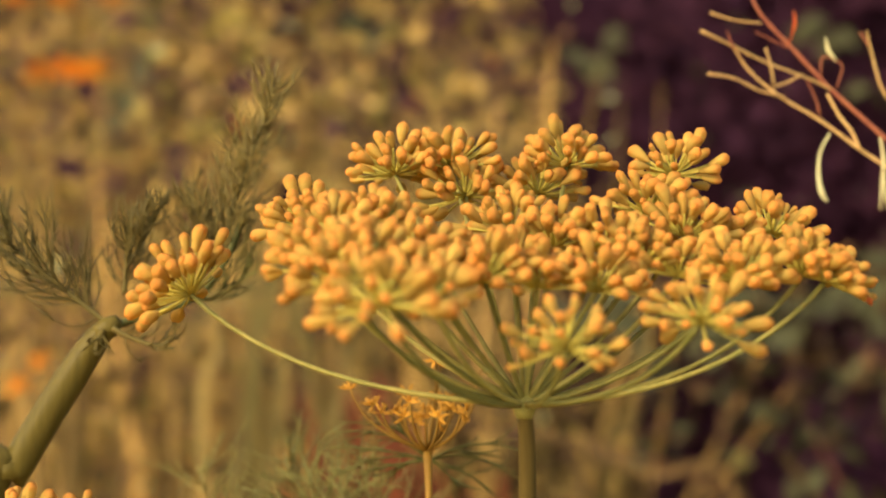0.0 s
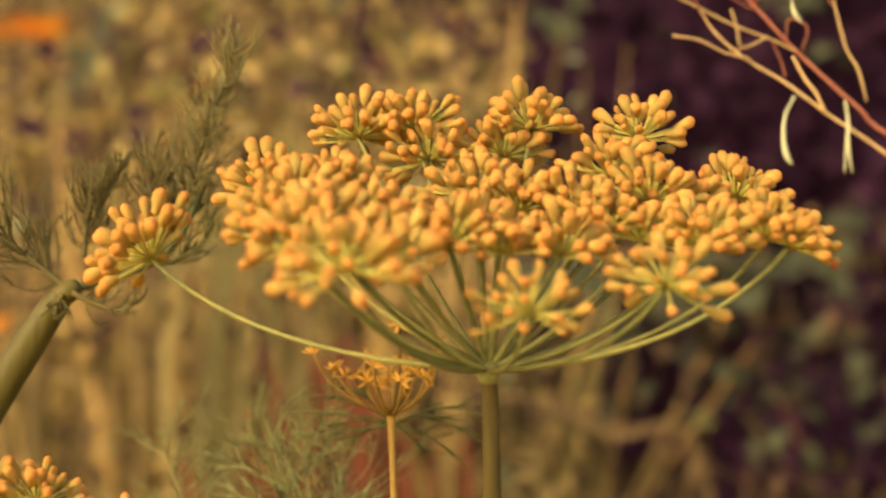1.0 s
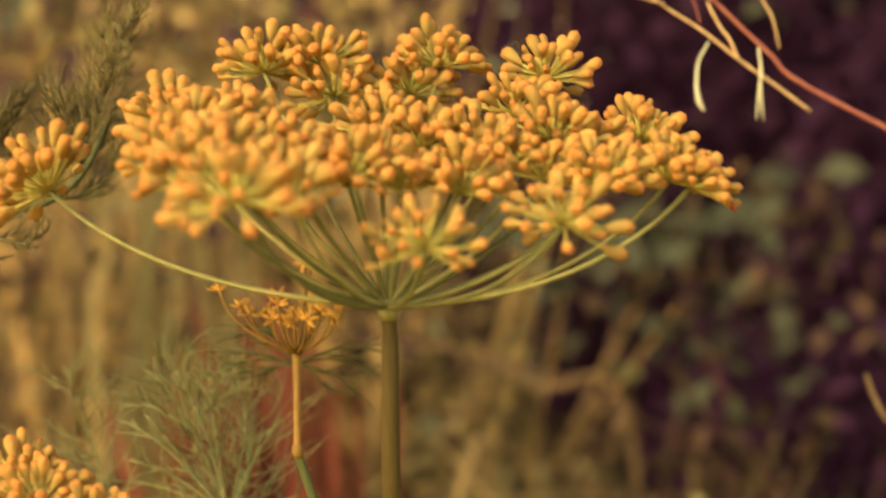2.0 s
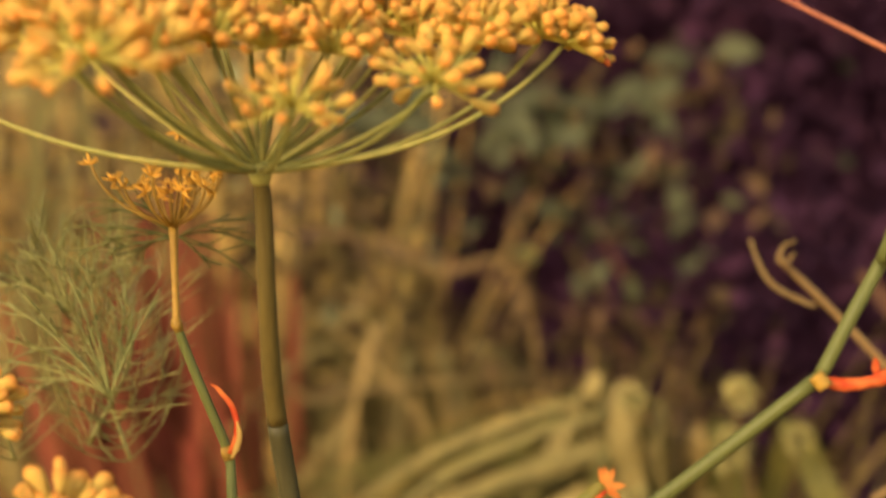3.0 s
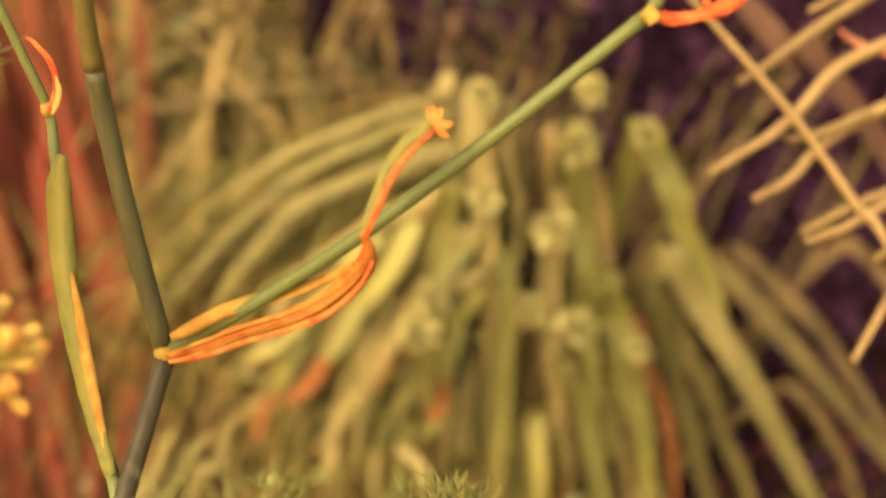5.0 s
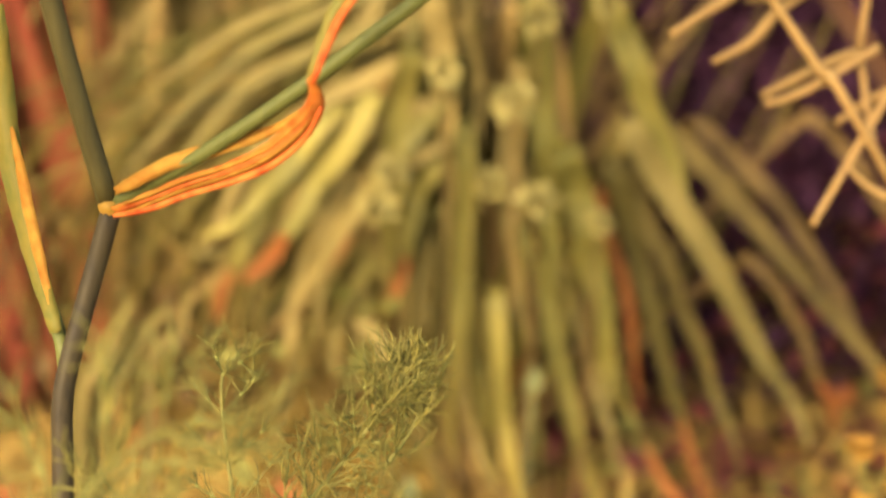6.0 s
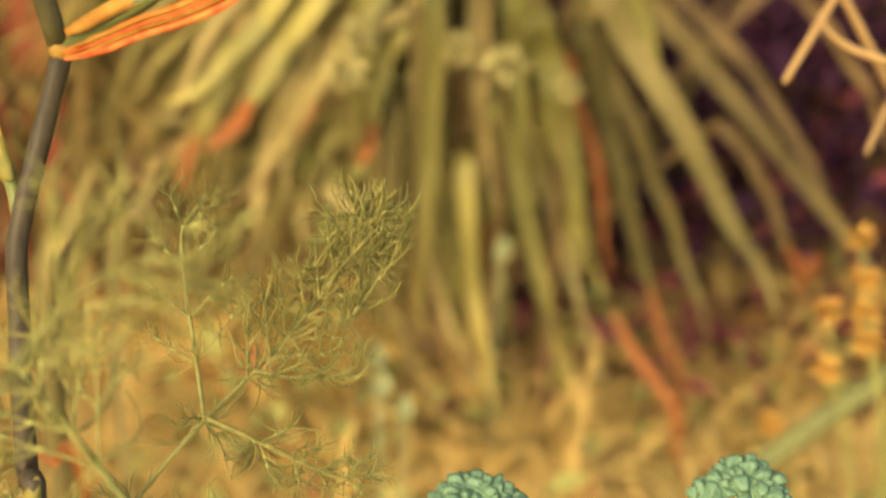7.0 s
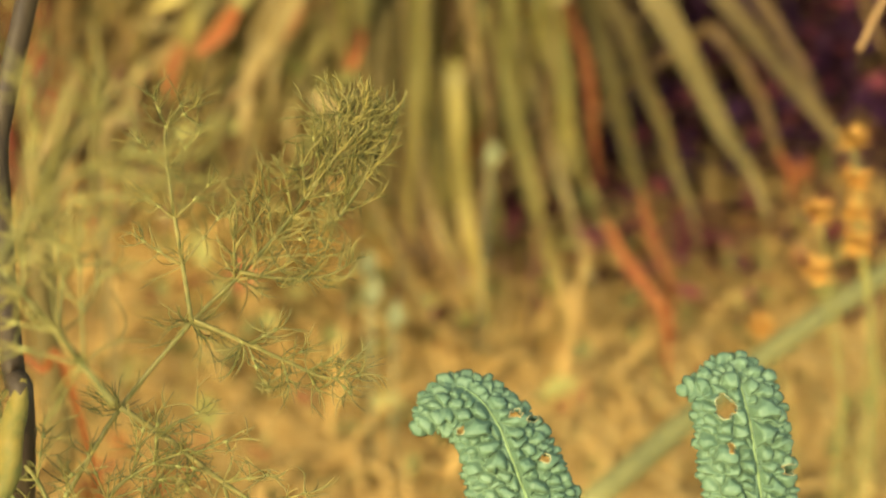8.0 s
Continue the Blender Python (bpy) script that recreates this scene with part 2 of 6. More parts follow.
def tube(geo, pts, radius, segs=8, flat=1.0, ribs=0, rib=0.0, side=None):
    """A closed tube along pts; radius: one value or several spread along; flat: its thickness across side; ribs: ridges lengthwise."""
    n = len(pts)
    rad = along(radius, n)
    base = len(geo.v)
    u = None
    for i, p in enumerate(pts):
        d = (pts[min(i + 1, n - 1)] - pts[max(i - 1, 0)]).normalized()
        if u is None:
            ref = Vector(side) if side is not None else (UP if abs(d.z) < 0.9 else Vector((1, 0, 0)))
            u = (ref - d * ref.dot(d)).normalized()
        else:
            u = (u - d * u.dot(d)).normalized()
        w = d.cross(u)
        for k in range(segs):
            a = 2 * math.pi * k / segs
            r = rad[i] * (1 + (rib * math.cos(ribs * a) if ribs else 0))
            geo.v.append(p + u * (r * flat * math.cos(a)) + w * (r * math.sin(a)))
    for i in range(n - 1):
        for k in range(segs):
            a, b = base + i * segs + k, base + i * segs + (k + 1) % segs
            geo.f.append((a, b, b + segs, a + segs))
    geo.f.append(tuple(base + k for k in reversed(range(segs))))
    geo.f.append(tuple(base + (n - 1) * segs + k for k in range(segs)))
    return geo


def blade(geo, pts, width, thick=0.0006, fold=0.25, face=None):
    """A folded strap of a leaf along pts, with an upper and a lower side; face: roughly where its upper side looks."""
    n = len(pts)
    wid = along(width, n)
    base = len(geo.v)
    for i, p in enumerate(pts):
        d = (pts[min(i + 1, n - 1)] - pts[max(i - 1, 0)]).normalized()
        ref = Vector(face) if face is not None else UP
        s = d.cross(ref)
        if s.length < 1e-4:
            s = Vector((1, 0, 0))
        s.normalize()
        up = s.cross(d).normalized()
        h = wid[i] / 2
        for x, z in ((-1, fold), (0, 0), (1, fold), (0, -thick / max(h, 1e-5) - 0.02)):
            geo.v.append(p + s * (h * x) + up * (h * z))
    for i in range(n - 1):
        for k in range(4):
            a, b = base + 4 * i + k, base + 4 * i + (k + 1) % 4
            geo.f.append((a, b, b + 4, a + 4))
    geo.f.append((base + 3, base + 2, base + 1, base))
    e = base + 4 * (n - 1)
    geo.f.append((e, e + 1, e + 2, e + 3))
    geo.soft = thick < 0.00079 or thick > 0.0013
    return geo


def leaf(geo, p, d, up, length, width):
    """A small pointed leaf, folded along its rib."""
    d, up = d.normalized(), up.normalized()
    s = d.cross(up)
    s = s.normalized() if s.length > 1e-4 else Vector((1, 0, 0))
    n = s.cross(d)
    b = len(geo.v)
    geo.v += [p, p + d * (0.35 * length) - s * (width / 2) + n * (0.12 * width), p + d * (0.45 * length) - n * (0.05 * width),
              p + d * (0.35 * length) + s * (width / 2) + n * (0.12 * width), p + d * length - n * (0.25 * width),
              p + d * (0.75 * length) - s * (width * 0.36), p + d * (0.75 * length) + s * (width * 0.36)]
    geo.f += [(b, b + 2, b + 1), (b, b + 3, b + 2), (b + 1, b + 2, b + 5), (b + 2, b + 4, b + 5), (b + 2, b + 3, b + 6), (b + 2, b + 6, b + 4)]


def rand_dir(rng, up=0.0):
    v = Vector((rng.gauss(0, 1), rng.gauss(0, 1), rng.gauss(0, 1) + up))
    return v.normalized()


# ---- fennel pieces ----
def fruit_mesh(seed):
    """A ribbed fruit of two halves with its cushion at the end, 1 long along z."""
    rng = random.Random(seed)
    g = Geo()
    prof = ((0.0, 0.05), (0.07, 0.10), (0.2, 0.17), (0.40, 0.25), (0.60, 0.30), (0.78, 0.315), (0.89, 0.28), (0.95, 0.20), (0.98, 0.13), (1.02, 0.05))
    lean, slim, twist = rng.uniform(-0.13, 0.13), rng.uniform(0.66, 0.86), rng.uniform(0, 6.28)
    for z, r in prof:
        for k in range(10):
            a = 2 * math.pi * k / 10
            q = r * slim * (1 + 0.075 * math.cos(5 * a)) * (1 - 0.17 * abs(math.sin(a + twist)) ** 3) * rng.uniform(0.96, 1.04)
            g.v.append(Vector((q * math.cos(a) + lean * z * z, q * 0.94 * math.sin(a), z)))
    for i in range(len(prof) - 1):
        for k in range(10):
            a, b = 10 * i + k, 10 * i + (k + 1) % 10
            g.f.append((a, b, b + 10, a + 10))
    g.f.append(tuple(reversed(range(10))))
    g.f.append(tuple(range(10 * len(prof) - 10, 10 * len(prof))))
    me = g.mesh("fruit", Vector((0, 0, 0)))
    me.materials.append(M_FRUIT)
    return me


FRUITS = [fruit_mesh(s) for s in range(5)]


def umbellet(plant, hub, axis, count=24, size=1.0, cone=72, seed=0, length=0.0055):
    """A small umbel: short stalks from hub with a fruit on each, round axis."""
    rng = random.Random(seed * 31 + 5)
    count = int(count * 1.62)
    hub, axis = Vector(hub), Vector(axis).normalized()
    turn = axis.to_track_quat("Z", "Y")
    g = Geo()
    spots = []
    for i in range(count):
        f = (i + 0.5) / count
        tilt = radians(min(cone * 1.26, 112)) * math.sqrt(f) * rng.uniform(0.92, 1.08)
        ang = i * 2.39996 + rng.uniform(-0.25, 0.25)
        d = turn @ Vector((math.sin(tilt) * math.cos(ang), math.sin(tilt) * math.sin(ang), math.cos(tilt)))
        d = (d + UP * 0.04 * f).normalized()
        reach = size * (0.0064 + 0.0025 * f) * rng.uniform(0.60, 1.16)
        end = hub + d * reach
        tube(g, bezier(hub, hub + d * reach * 0.5 - axis * 0.0004, end, 3), 0.00027, 5)
        spots.append((end, (d + UP * 0.12 + rand_dir(rng) * 0.22).normalized(), size**0.35 * length * rng.uniform(0.72, 1.12) * (0.55 if rng.random() < 0.05 else 1)))
    part_ob = tagged(part("umbellet", g, M_PEDICEL, plant, origin=hub), kind="stuff")
    for end, d, s in spots:
        ob = new("fruit", FRUITS[rng.randrange(5)])
        ob.parent = part_ob
        spin = d.to_track_quat("Z", "Y") @ Euler((0, 0, rng.uniform(0, 6.28))).to_quaternion()
        ob.matrix_basis = Matrix.LocRotScale(end - hub - d * 0.0004, spin, (s * 1.06, s * 1.06, s))
        ORIGIN[ob] = end
    return part_ob


def ray(plant, hub, end, radius=0.00054, material=None):
    """A stalk of the umbel, which leaves the hub outwards and turns up; returns its direction at the end."""
    hub, end = Vector(hub), Vector(end)
    off = end - hub
    flat = math.hypot(off.x, off.y)
    low = min(1.0, max(0.0, (flat / max(off.z, 0.01) - 0.7) / 1.4))
    mid = hub + Vector((off.x, off.y, 0)) * (0.5 + 0.18 * low) + UP * off.z * (0.46 - 0.40 * low)
    pts = bezier(hub, mid, end, 12)
    part("ray", tube(Geo(), pts, [radius * 1.25, radius, radius * 0.9, radius], 8, ribs=4, rib=0.06), material or M_RAY, plant)
    return (pts[-1] - pts[-2]).normalized()


def hair(g, p, d, length, radius, rng, forks=1):
    """One fine leaf thread from p: leaves along d, bows, lifts a little at its end and may fork."""
    bow = rand_dir(rng)
    bow = (bow - d * bow.dot(d)) * rng.uniform(0.3, 0.85)
    end = p + (d + bow * 0.7 + UP * rng.uniform(-0.05, 0.45)).normalized() * length
    pts = bezier(p, p + (d - bow * 0.5) * length * 0.5, end, 6)
    tube(g, pts, [radius, radius * 0.9, radius * 0.8, radius * 0.4], 5)
    for k in range(forks):
        q = rng.choice((1, 2, 3, 4))
        w = ((pts[q + 1] - pts[q]).normalized() + rand_dir(rng) * 0.75).normalized()
        hair(g, pts[q], w, length * rng.uniform(0.35, 0.65), radius * 0.85, rng, 0)


def whorl(parent, p, ahead, n, length, radius, rng, material, spread=1.0, forks=1):
    """A tuft of threads round a node of the leaf, in a shallow fan, with the small pale knot that they leave."""
    g = Geo()
    p, ahead = Vector(p), Vector(ahead).normalized()
    for k in range(n):
        out = Vector((rng.gauss(0, 1), rng.gauss(0, 0.45), rng.gauss(0, 1))).normalized()
        hair(g, p, (ahead * (1.1 - spread * rng.random()) + out * 0.8).normalized(), length * rng.uniform(0.55, 1.2), radius, rng, forks)
    tagged(part("leaf_threads", g, material, parent), kind="stuff")
    part("leaf_node", tube(Geo(), [p - ahead * radius * 4, p, p + ahead * radius * 4], [min(radius * 2, 0.0003), min(radius * 3.4, 0.00052), min(radius * 2, 0.0003)], 7), M_FROND_SOFT, parent)


def feather(parent, pts, material, stations, rib, thread, seed, radius=0.00018, stalk=0.0006, start=0.3, taper=0.6, n=9, spread=1.0):
    """A feathery fennel leaf: a rachis along pts, at each station a tuft and two short side ribs with tufts at their ends."""
    rng = random.Random(seed * 23 + 7)
    line = smooth(pts, 8)
    m = len(line)
    rachis = part("rachis", tube(Geo(), line, [stalk, stalk * 0.85, stalk * 0.4], 7), material, parent, origin=line[0])
    for i in range(stations):
        f = start + (1 - start) * i / max(stations - 1, 1)
        k = min(int(f * (m - 1)), m - 2)
        p, d = line[k], (line[k + 1] - line[k]).normalized()
        size = 1 - taper * (f - start) / (1 - start)
        whorl(parent, p, d, n, thread * size**0.4, radius, rng, material, spread)
        if i == stations - 1:
            continue
        for side in (-1, 1):
            across = d.cross(Vector((0.1, -1, 0.15))).normalized() * side
            w = (across * 0.8 + d * 0.7 + rand_dir(rng) * 0.2).normalized()
            reach = rib * size * rng.uniform(0.7, 1.15)
            bar = bezier(p, p + w * reach * 0.5 + UP * reach * 0.04, p + w * reach + UP * reach * 0.12, 5)
            part("side_rib", tube(Geo(), bar, [stalk * 0.5, stalk * 0.28], 6), material, parent)
            whorl(parent, bar[3], w, max(3, n - 4), thread * 0.8 * size**0.4, radius, rng, material, 0.7)
            whorl(parent, bar[5], w, max(4, n - 2), thread * 0.85 * size**0.4, radius, rng, material, 0.8)
    return rachis


def curls(parent, pts, n, length, radius, material, seed, start=0.1, out=0.7, name="leaf_threads"):
    """Curly threads along a rachis that leave it sideways and sweep up and inwards."""
    rng = random.Random(seed * 13 + 1)
    line = smooth(pts, 8)
    part("rachis", tube(Geo(), line, [radius * 3.2, radius * 2.2, radius * 1.1], 6), material, parent, origin=line[0])
    m = len(line)
    g = Geo()
    for i in range(n):
        f = start + (1 - start) * (i + rng.random()) / n
        k = min(int(f * (m - 1)), m - 2)
        d = (line[k + 1] - line[k]).normalized()
        side = rand_dir(rng)
        side = (side - d * side.dot(d)).normalized()
        size = length * rng.uniform(0.55, 1.2) * (1.15 - 0.55 * f)
        p = line[k]
        a = p + (side * out + d * 0.5) * size * 0.55
        b = p + (side * out * rng.uniform(0.3, 1.3) + d * 0.75 + UP * 0.35) * size
        mid = a + rand_dir(rng) * size * 0.34
        pts2 = bezier(p, mid, b, 7)
        tube(g, pts2, [radius, radius * 0.95, radius * 0.8, radius * 0.45], 5)
        for q in range(rng.choice((1, 2, 2, 3))):
            j = rng.choice((2, 3, 4, 5))
            dd = (pts2[j + 1] - pts2[j]).normalized()
            e = pts2[j] + (dd + rand_dir(rng) * 0.8 + UP * 0.3).normalized() * size * rng.uniform(0.3, 0.6)
            tube(g, bezier(pts2[j], (pts2[j] + e) / 2 + dd * size * 0.12, e, 5), [radius * 0.85, radius * 0.75, radius * 0.4], 5)
    tagged(part(name, g, material, parent), kind="stuff")


# ---- main fennel plant ----
fennel = thing("fennel_plant", (0.005, 0.33, 0.0), "tall green fennel with a ripe yellow-orange seed umbel", "fennel")
HUB = Vector((0.0336, 0.2983, 0.6038))


def head(plant, end, up=0.75, **kw):
    end = Vector(end) - UP * 0.0019
    d = ray(plant, HUB, end)
    umbellet(plant, end, d * (1 - up) + UP * up, **kw)


head(fennel, (-0.0411, 0.2955, 0.6289), up=0.2, count=34, seed=1, cone=70, size=1.22)
head(fennel, (-0.0190, 0.3124, 0.6440), up=0.5, count=26, seed=2)
head(fennel, (-0.0024, 0.3282, 0.6568), count=26, seed=3, cone=80)
head(fennel, (0.0111, 0.3294, 0.6583), count=24, seed=4)
head(fennel, (0.0150, 0.3269, 0.6514), count=24, seed=5, cone=84)
head(fennel, (0.0378, 0.3353, 0.6586), count=24, seed=6, cone=80)
head(fennel, (0.0311, 0.3347, 0.6520), count=22, seed=7)
head(fennel, (0.0627, 0.3391, 0.6564), count=25, seed=8, cone=82)
head(fennel, (-0.0014, 0.3016, 0.6430), count=26, seed=9)
head(fennel, (0.0165, 0.2456, 0.6291), count=26, seed=10, cone=88, size=1.15)
head(fennel, (0.0043, 0.2603, 0.6323), count=20, seed=11, cone=80)
head(fennel, (0.0285, 0.2804, 0.6323), count=26, seed=12)
head(fennel, (0.0383, 0.3121, 0.6393), count=24, seed=13)
head(fennel, (0.0496, 0.2930, 0.6300), count=25, seed=14)
head(fennel, (0.0574, 0.3293, 0.6468), count=24, seed=15)
head(fennel, (0.0578, 0.3069, 0.6353), count=24, seed=16)
head(fennel, (0.0727, 0.3241, 0.6394), count=24, seed=17)
head(fennel, (0.0854, 0.3338, 0.6420), up=0.6, count=20, seed=18)
head(fennel, (0.0782, 0.3019, 0.6319), count=26, seed=19)
head(fennel, (0.0916, 0.3109, 0.6330), up=0.6, count=24, seed=20)
head(fennel, (0.0962, 0.3102, 0.6317), up=0.35, count=24, seed=21, size=0.88)
head(fennel, (0.0720, 0.2771, 0.6248), count=22, seed=22, cone=95)
head(fennel, (0.0474, 0.2629, 0.6204), up=0.9, count=20, seed=23, cone=88, length=0.0042)
head(fennel, (0.0192, 0.2775, 0.6316), count=22, seed=24)
head(fennel, (0.0319, 0.2977, 0.6331), count=22, seed=25)
head(fennel, (0.0274, 0.3166, 0.6426), count=22, seed=26)

head(fennel, (0.0380, 0.2886, 0.6309), count=20, seed=30)
head(fennel, (0.0219, 0.2607, 0.6293), count=15, seed=28)
head(fennel, (-0.0039, 0.2706, 0.6351), count=17, seed=35)
head(fennel, (0.0497, 0.3102, 0.6386), count=18, seed=38)
head(fennel, (0.0656, 0.3052, 0.6329), count=18, seed=32)
head(fennel, (-0.0056, 0.2876, 0.6405), count=22, seed=33)

head(fennel, (0.0067, 0.2660, 0.6358), count=20, seed=34)
head(fennel, (0.0123, 0.2846, 0.6362), count=20, seed=36)
head(fennel, (0.0662, 0.3174, 0.6415), count=18, seed=39)

drop_line = smooth([(0.0970, 0.3100, 0.6330), (0.1010, 0.3100, 0.6310), (0.1040, 0.3090, 0.6280), (0.1050, 0.3080, 0.6260)], 4)
part("ray", tube(Geo(), drop_line, [0.0004, 0.00028, 0.00022], 6), M_YSTEM, fennel, "stray drooping stalk with a withered fruit")
part("withered_fruit", tube(Geo(), [drop_line[-1] + Vector((-0.0004, 0, 0.0006)), drop_line[-1], drop_line[-1] + Vector((0.0005, 0, -0.0010))], [0.0003, 0.0008, 0.0003], 8), M_REDSHEATH, fennel)

stem_line = smooth([HUB - UP * 0.001, (0.0338, 0.3000, 0.5950), (0.0336, 0.3025, 0.5765), (0.0333, 0.3065, 0.5620), (0.0333, 0.3110, 0.5495), (0.0348, 0.3140, 0.5340), (0.0383, 0.3155, 0.5110), (0.0438, 0.3172, 0.4810)], 5)
lower_line = smooth([(0.0444, 0.3170, 0.4800), (0.0395, 0.3125, 0.4640), (0.0348, 0.3060, 0.4480), (0.0330, 0.3020, 0.4385), (0.0330, 0.2970, 0.4250), (0.0332, 0.2905, 0.4100), (0.0338, 0.2845, 0.3930), (0.0348, 0.2760, 0.3720), (0.0, 0.30, 0.15), (0.005, 0.33, 0.0)], 5)
part("stem", tube(Geo(), stem_line[:22], [0.0016, 0.0019, 0.0021, 0.0022], 14, ribs=7, rib=0.025), M_STEM, fennel)
part("stem", tube(Geo(), stem_line[21:], [0.0023, 0.0023, 0.0024], 14, ribs=7, rib=0.025), M_DARKSTEM, fennel, "darker purple-brown middle stretch of the stem")
part("lower_stem", tube(Geo(), lower_line, [0.0023, 0.0024, 0.0025, 0.0030], 14, ribs=7, rib=0.025), M_LOWSTEM, fennel, "dark brown lower stem")
part("umbel_base", tube(Geo(), [HUB - UP * 0.0030, HUB - UP * 0.001, HUB + UP * 0.0010, HUB + UP * 0.0026], [0.0017, 0.0025, 0.0022, 0.0009], 12), M_RAY, fennel, "swollen hub of the umbel")
NODE = Vector((0.0442, 0.3170, 0.4804))
g = Geo()
tube(g, [NODE - UP * 0.0018, NODE, NODE + UP * 0.0018], [0.0024, 0.0029, 0.0025], 12)
part("node", g, M_YSTEM, fennel)
KINK = Vector((0.1491, 0.3013, 0.5613))
low_line = smooth([NODE, (0.0659, 0.3106, 0.4947), (0.0914, 0.3062, 0.5134), (0.1203, 0.3031, 0.5368), KINK], 6)
high_line = smooth([KINK, (0.1553, 0.3025, 0.5738), (0.1616, 0.3053, 0.5849), (0.1618, 0.2995, 0.5894), (0.1731, 0.3050, 0.6204), (0.1819, 0.3095, 0.6456)], 6)
part("branch", tube(Geo(), low_line, [0.0017, 0.0016, 0.0015], 12, ribs=6, rib=0.03), M_BRANCH, fennel, "thin green side branch")
part("branch", tube(Geo(), high_line, [0.0015, 0.0015, 0.0014], 12, ribs=6, rib=0.03), M_BRANCH, fennel)


def sheath(plant, pts, width, material, label="", face=(0, -1, 0.3), fold=0.55):
    """A dry papery sheath, gutter-shaped, along pts."""
    line = smooth(pts, 6)
    g = blade(Geo(), line, width, 0.00078, fold, face)
    rng = random.Random(len(line))
    g.v = [v + rand_dir(rng) * 0.00012 for v in g.v]
    return part("sheath", g, material, plant, label)


sheath(fennel, [(0.0458, 0.3122, 0.4812), (0.0545, 0.3085, 0.4855), (0.0639, 0.3049, 0.4905), (0.0731, 0.3012, 0.4947), (0.0820, 0.2977, 0.5000), (0.0888, 0.2946, 0.5066), (0.0921, 0.2914, 0.5130), (0.0913, 0.2878, 0.5182)], [0.0024, 0.0038, 0.0044, 0.0046, 0.0050, 0.0054, 0.0036, 0.0014], M_SHEATH, "dry curled orange leaf sheath", face=(0, -1, -0.35), fold=0.3)
sheath(fennel, [(0.0460, 0.3140, 0.4850), (0.0510, 0.3120, 0.4880), (0.0600, 0.3110, 0.4930), (0.0720, 0.3100, 0.4970), (0.0820, 0.3090, 0.5010), (0.0880, 0.3060, 0.5060)], [0.0018, 0.0030, 0.0034, 0.0030, 0.0022, 0.0008], M_PAPER, "thin orange upper edge of the open sheath", face=(0, -1, 0.5), fold=0.35)
sheath(fennel, [(0.0912, 0.2889, 0.5182), (0.0936, 0.2904, 0.5241), (0.0961, 0.2919, 0.5301), (0.0997, 0.2933, 0.5351), (0.1051, 0.2944, 0.5396)], [0.0016, 0.0026, 0.0030, 0.0030, 0.0022], M_GSHEATH, fold=0.5)
part("sheath_edge", tube(Geo(), smooth([(0.0918, 0.2878, 0.5176), (0.0943, 0.2890, 0.5236), (0.0969, 0.2905, 0.5292), (0.1005, 0.2920, 0.5340), (0.1055, 0.2932, 0.5386)], 4), [0.0005, 0.0008, 0.0009, 0.0007, 0.0004], 7), M_REDSHEATH, fennel, "red-brown withered edge")
part("sheath_edge", tube(Geo(), smooth([(0.0462, 0.3105, 0.4806), (0.0550, 0.3066, 0.4838), (0.0645, 0.3029, 0.4886), (0.0738, 0.2992, 0.4927), (0.0829, 0.2956, 0.4978), (0.0898, 0.2925, 0.5048), (0.0932, 0.2895, 0.5118)], 5), [0.0005, 0.0007, 0.0006, 0.0008, 0.0006, 0.0004], 7), M_REDSHEATH, fennel, "dark red lower edge of the sheath")
for rise, ahead, r, skin in ((0.0012, 0.0014, 0.00045, M_PAPER), (0.0002, 0.0018, 0.00035, M_REDSHEATH), (-0.0008, 0.0017, 0.00040, M_PAPER)):
    fold_line = [p + Vector((0, -ahead, rise)) for p in smooth([(0.0480, 0.3112, 0.4822), (0.0545, 0.3085, 0.4855), (0.0639, 0.3049, 0.4905), (0.0731, 0.3012, 0.4947), (0.0820, 0.2977, 0.5000), (0.0888, 0.2946, 0.5066), (0.0915, 0.2920, 0.5110)], 4)]
    part("sheath_fold", tube(Geo(), fold_line, [r * 0.4, r, r * 0.7, r * 1.2, r, r * 0.3], 6), skin, fennel)
g = Geo()
for px in ((0.1040, 0.2945, 0.5437), (0.1052, 0.2940, 0.5440), (0.1066, 0.2941, 0.5424), (0.1080, 0.2930, 0.5402), (0.1076, 0.2933, 0.5380)):
    leaf(g, Vector((0.1054, 0.2935, 0.5394)), Vector(px) - Vector((0.1054, 0.2935, 0.5398)), Vector((0, -1, 0.2)), 0.0042, 0.0017)
part("torn_tip", g, M_SHEATH, fennel)
sheath(fennel, [(0.1490, 0.3011, 0.5605), (0.1539, 0.2998, 0.5601), (0.1589, 0.2988, 0.5611), (0.1638, 0.2981, 0.5632), (0.1682, 0.2980, 0.5674), (0.1714, 0.2977, 0.5711)], [0.0024, 0.0028, 0.0022, 0.0036, 0.0034, 0.0012], M_REDSHEATH, "dry red leaf sheath at the branch node")
part("sheath_rim", tube(Geo(), smooth([(0.1476, 0.2974, 0.5625), (0.1486, 0.2972, 0.5614), (0.1496, 0.2968, 0.5601)], 3), 0.0017, 8), M_YSTEM, fennel)
g = Geo()
leaf(g, Vector((0.1599, 0.2995, 0.5621)), Vector((0.0, 0, 1)), Vector((0, -1, 0)), 0.004, 0.0018)
part("torn_tip", g, M_REDSHEATH, fennel)

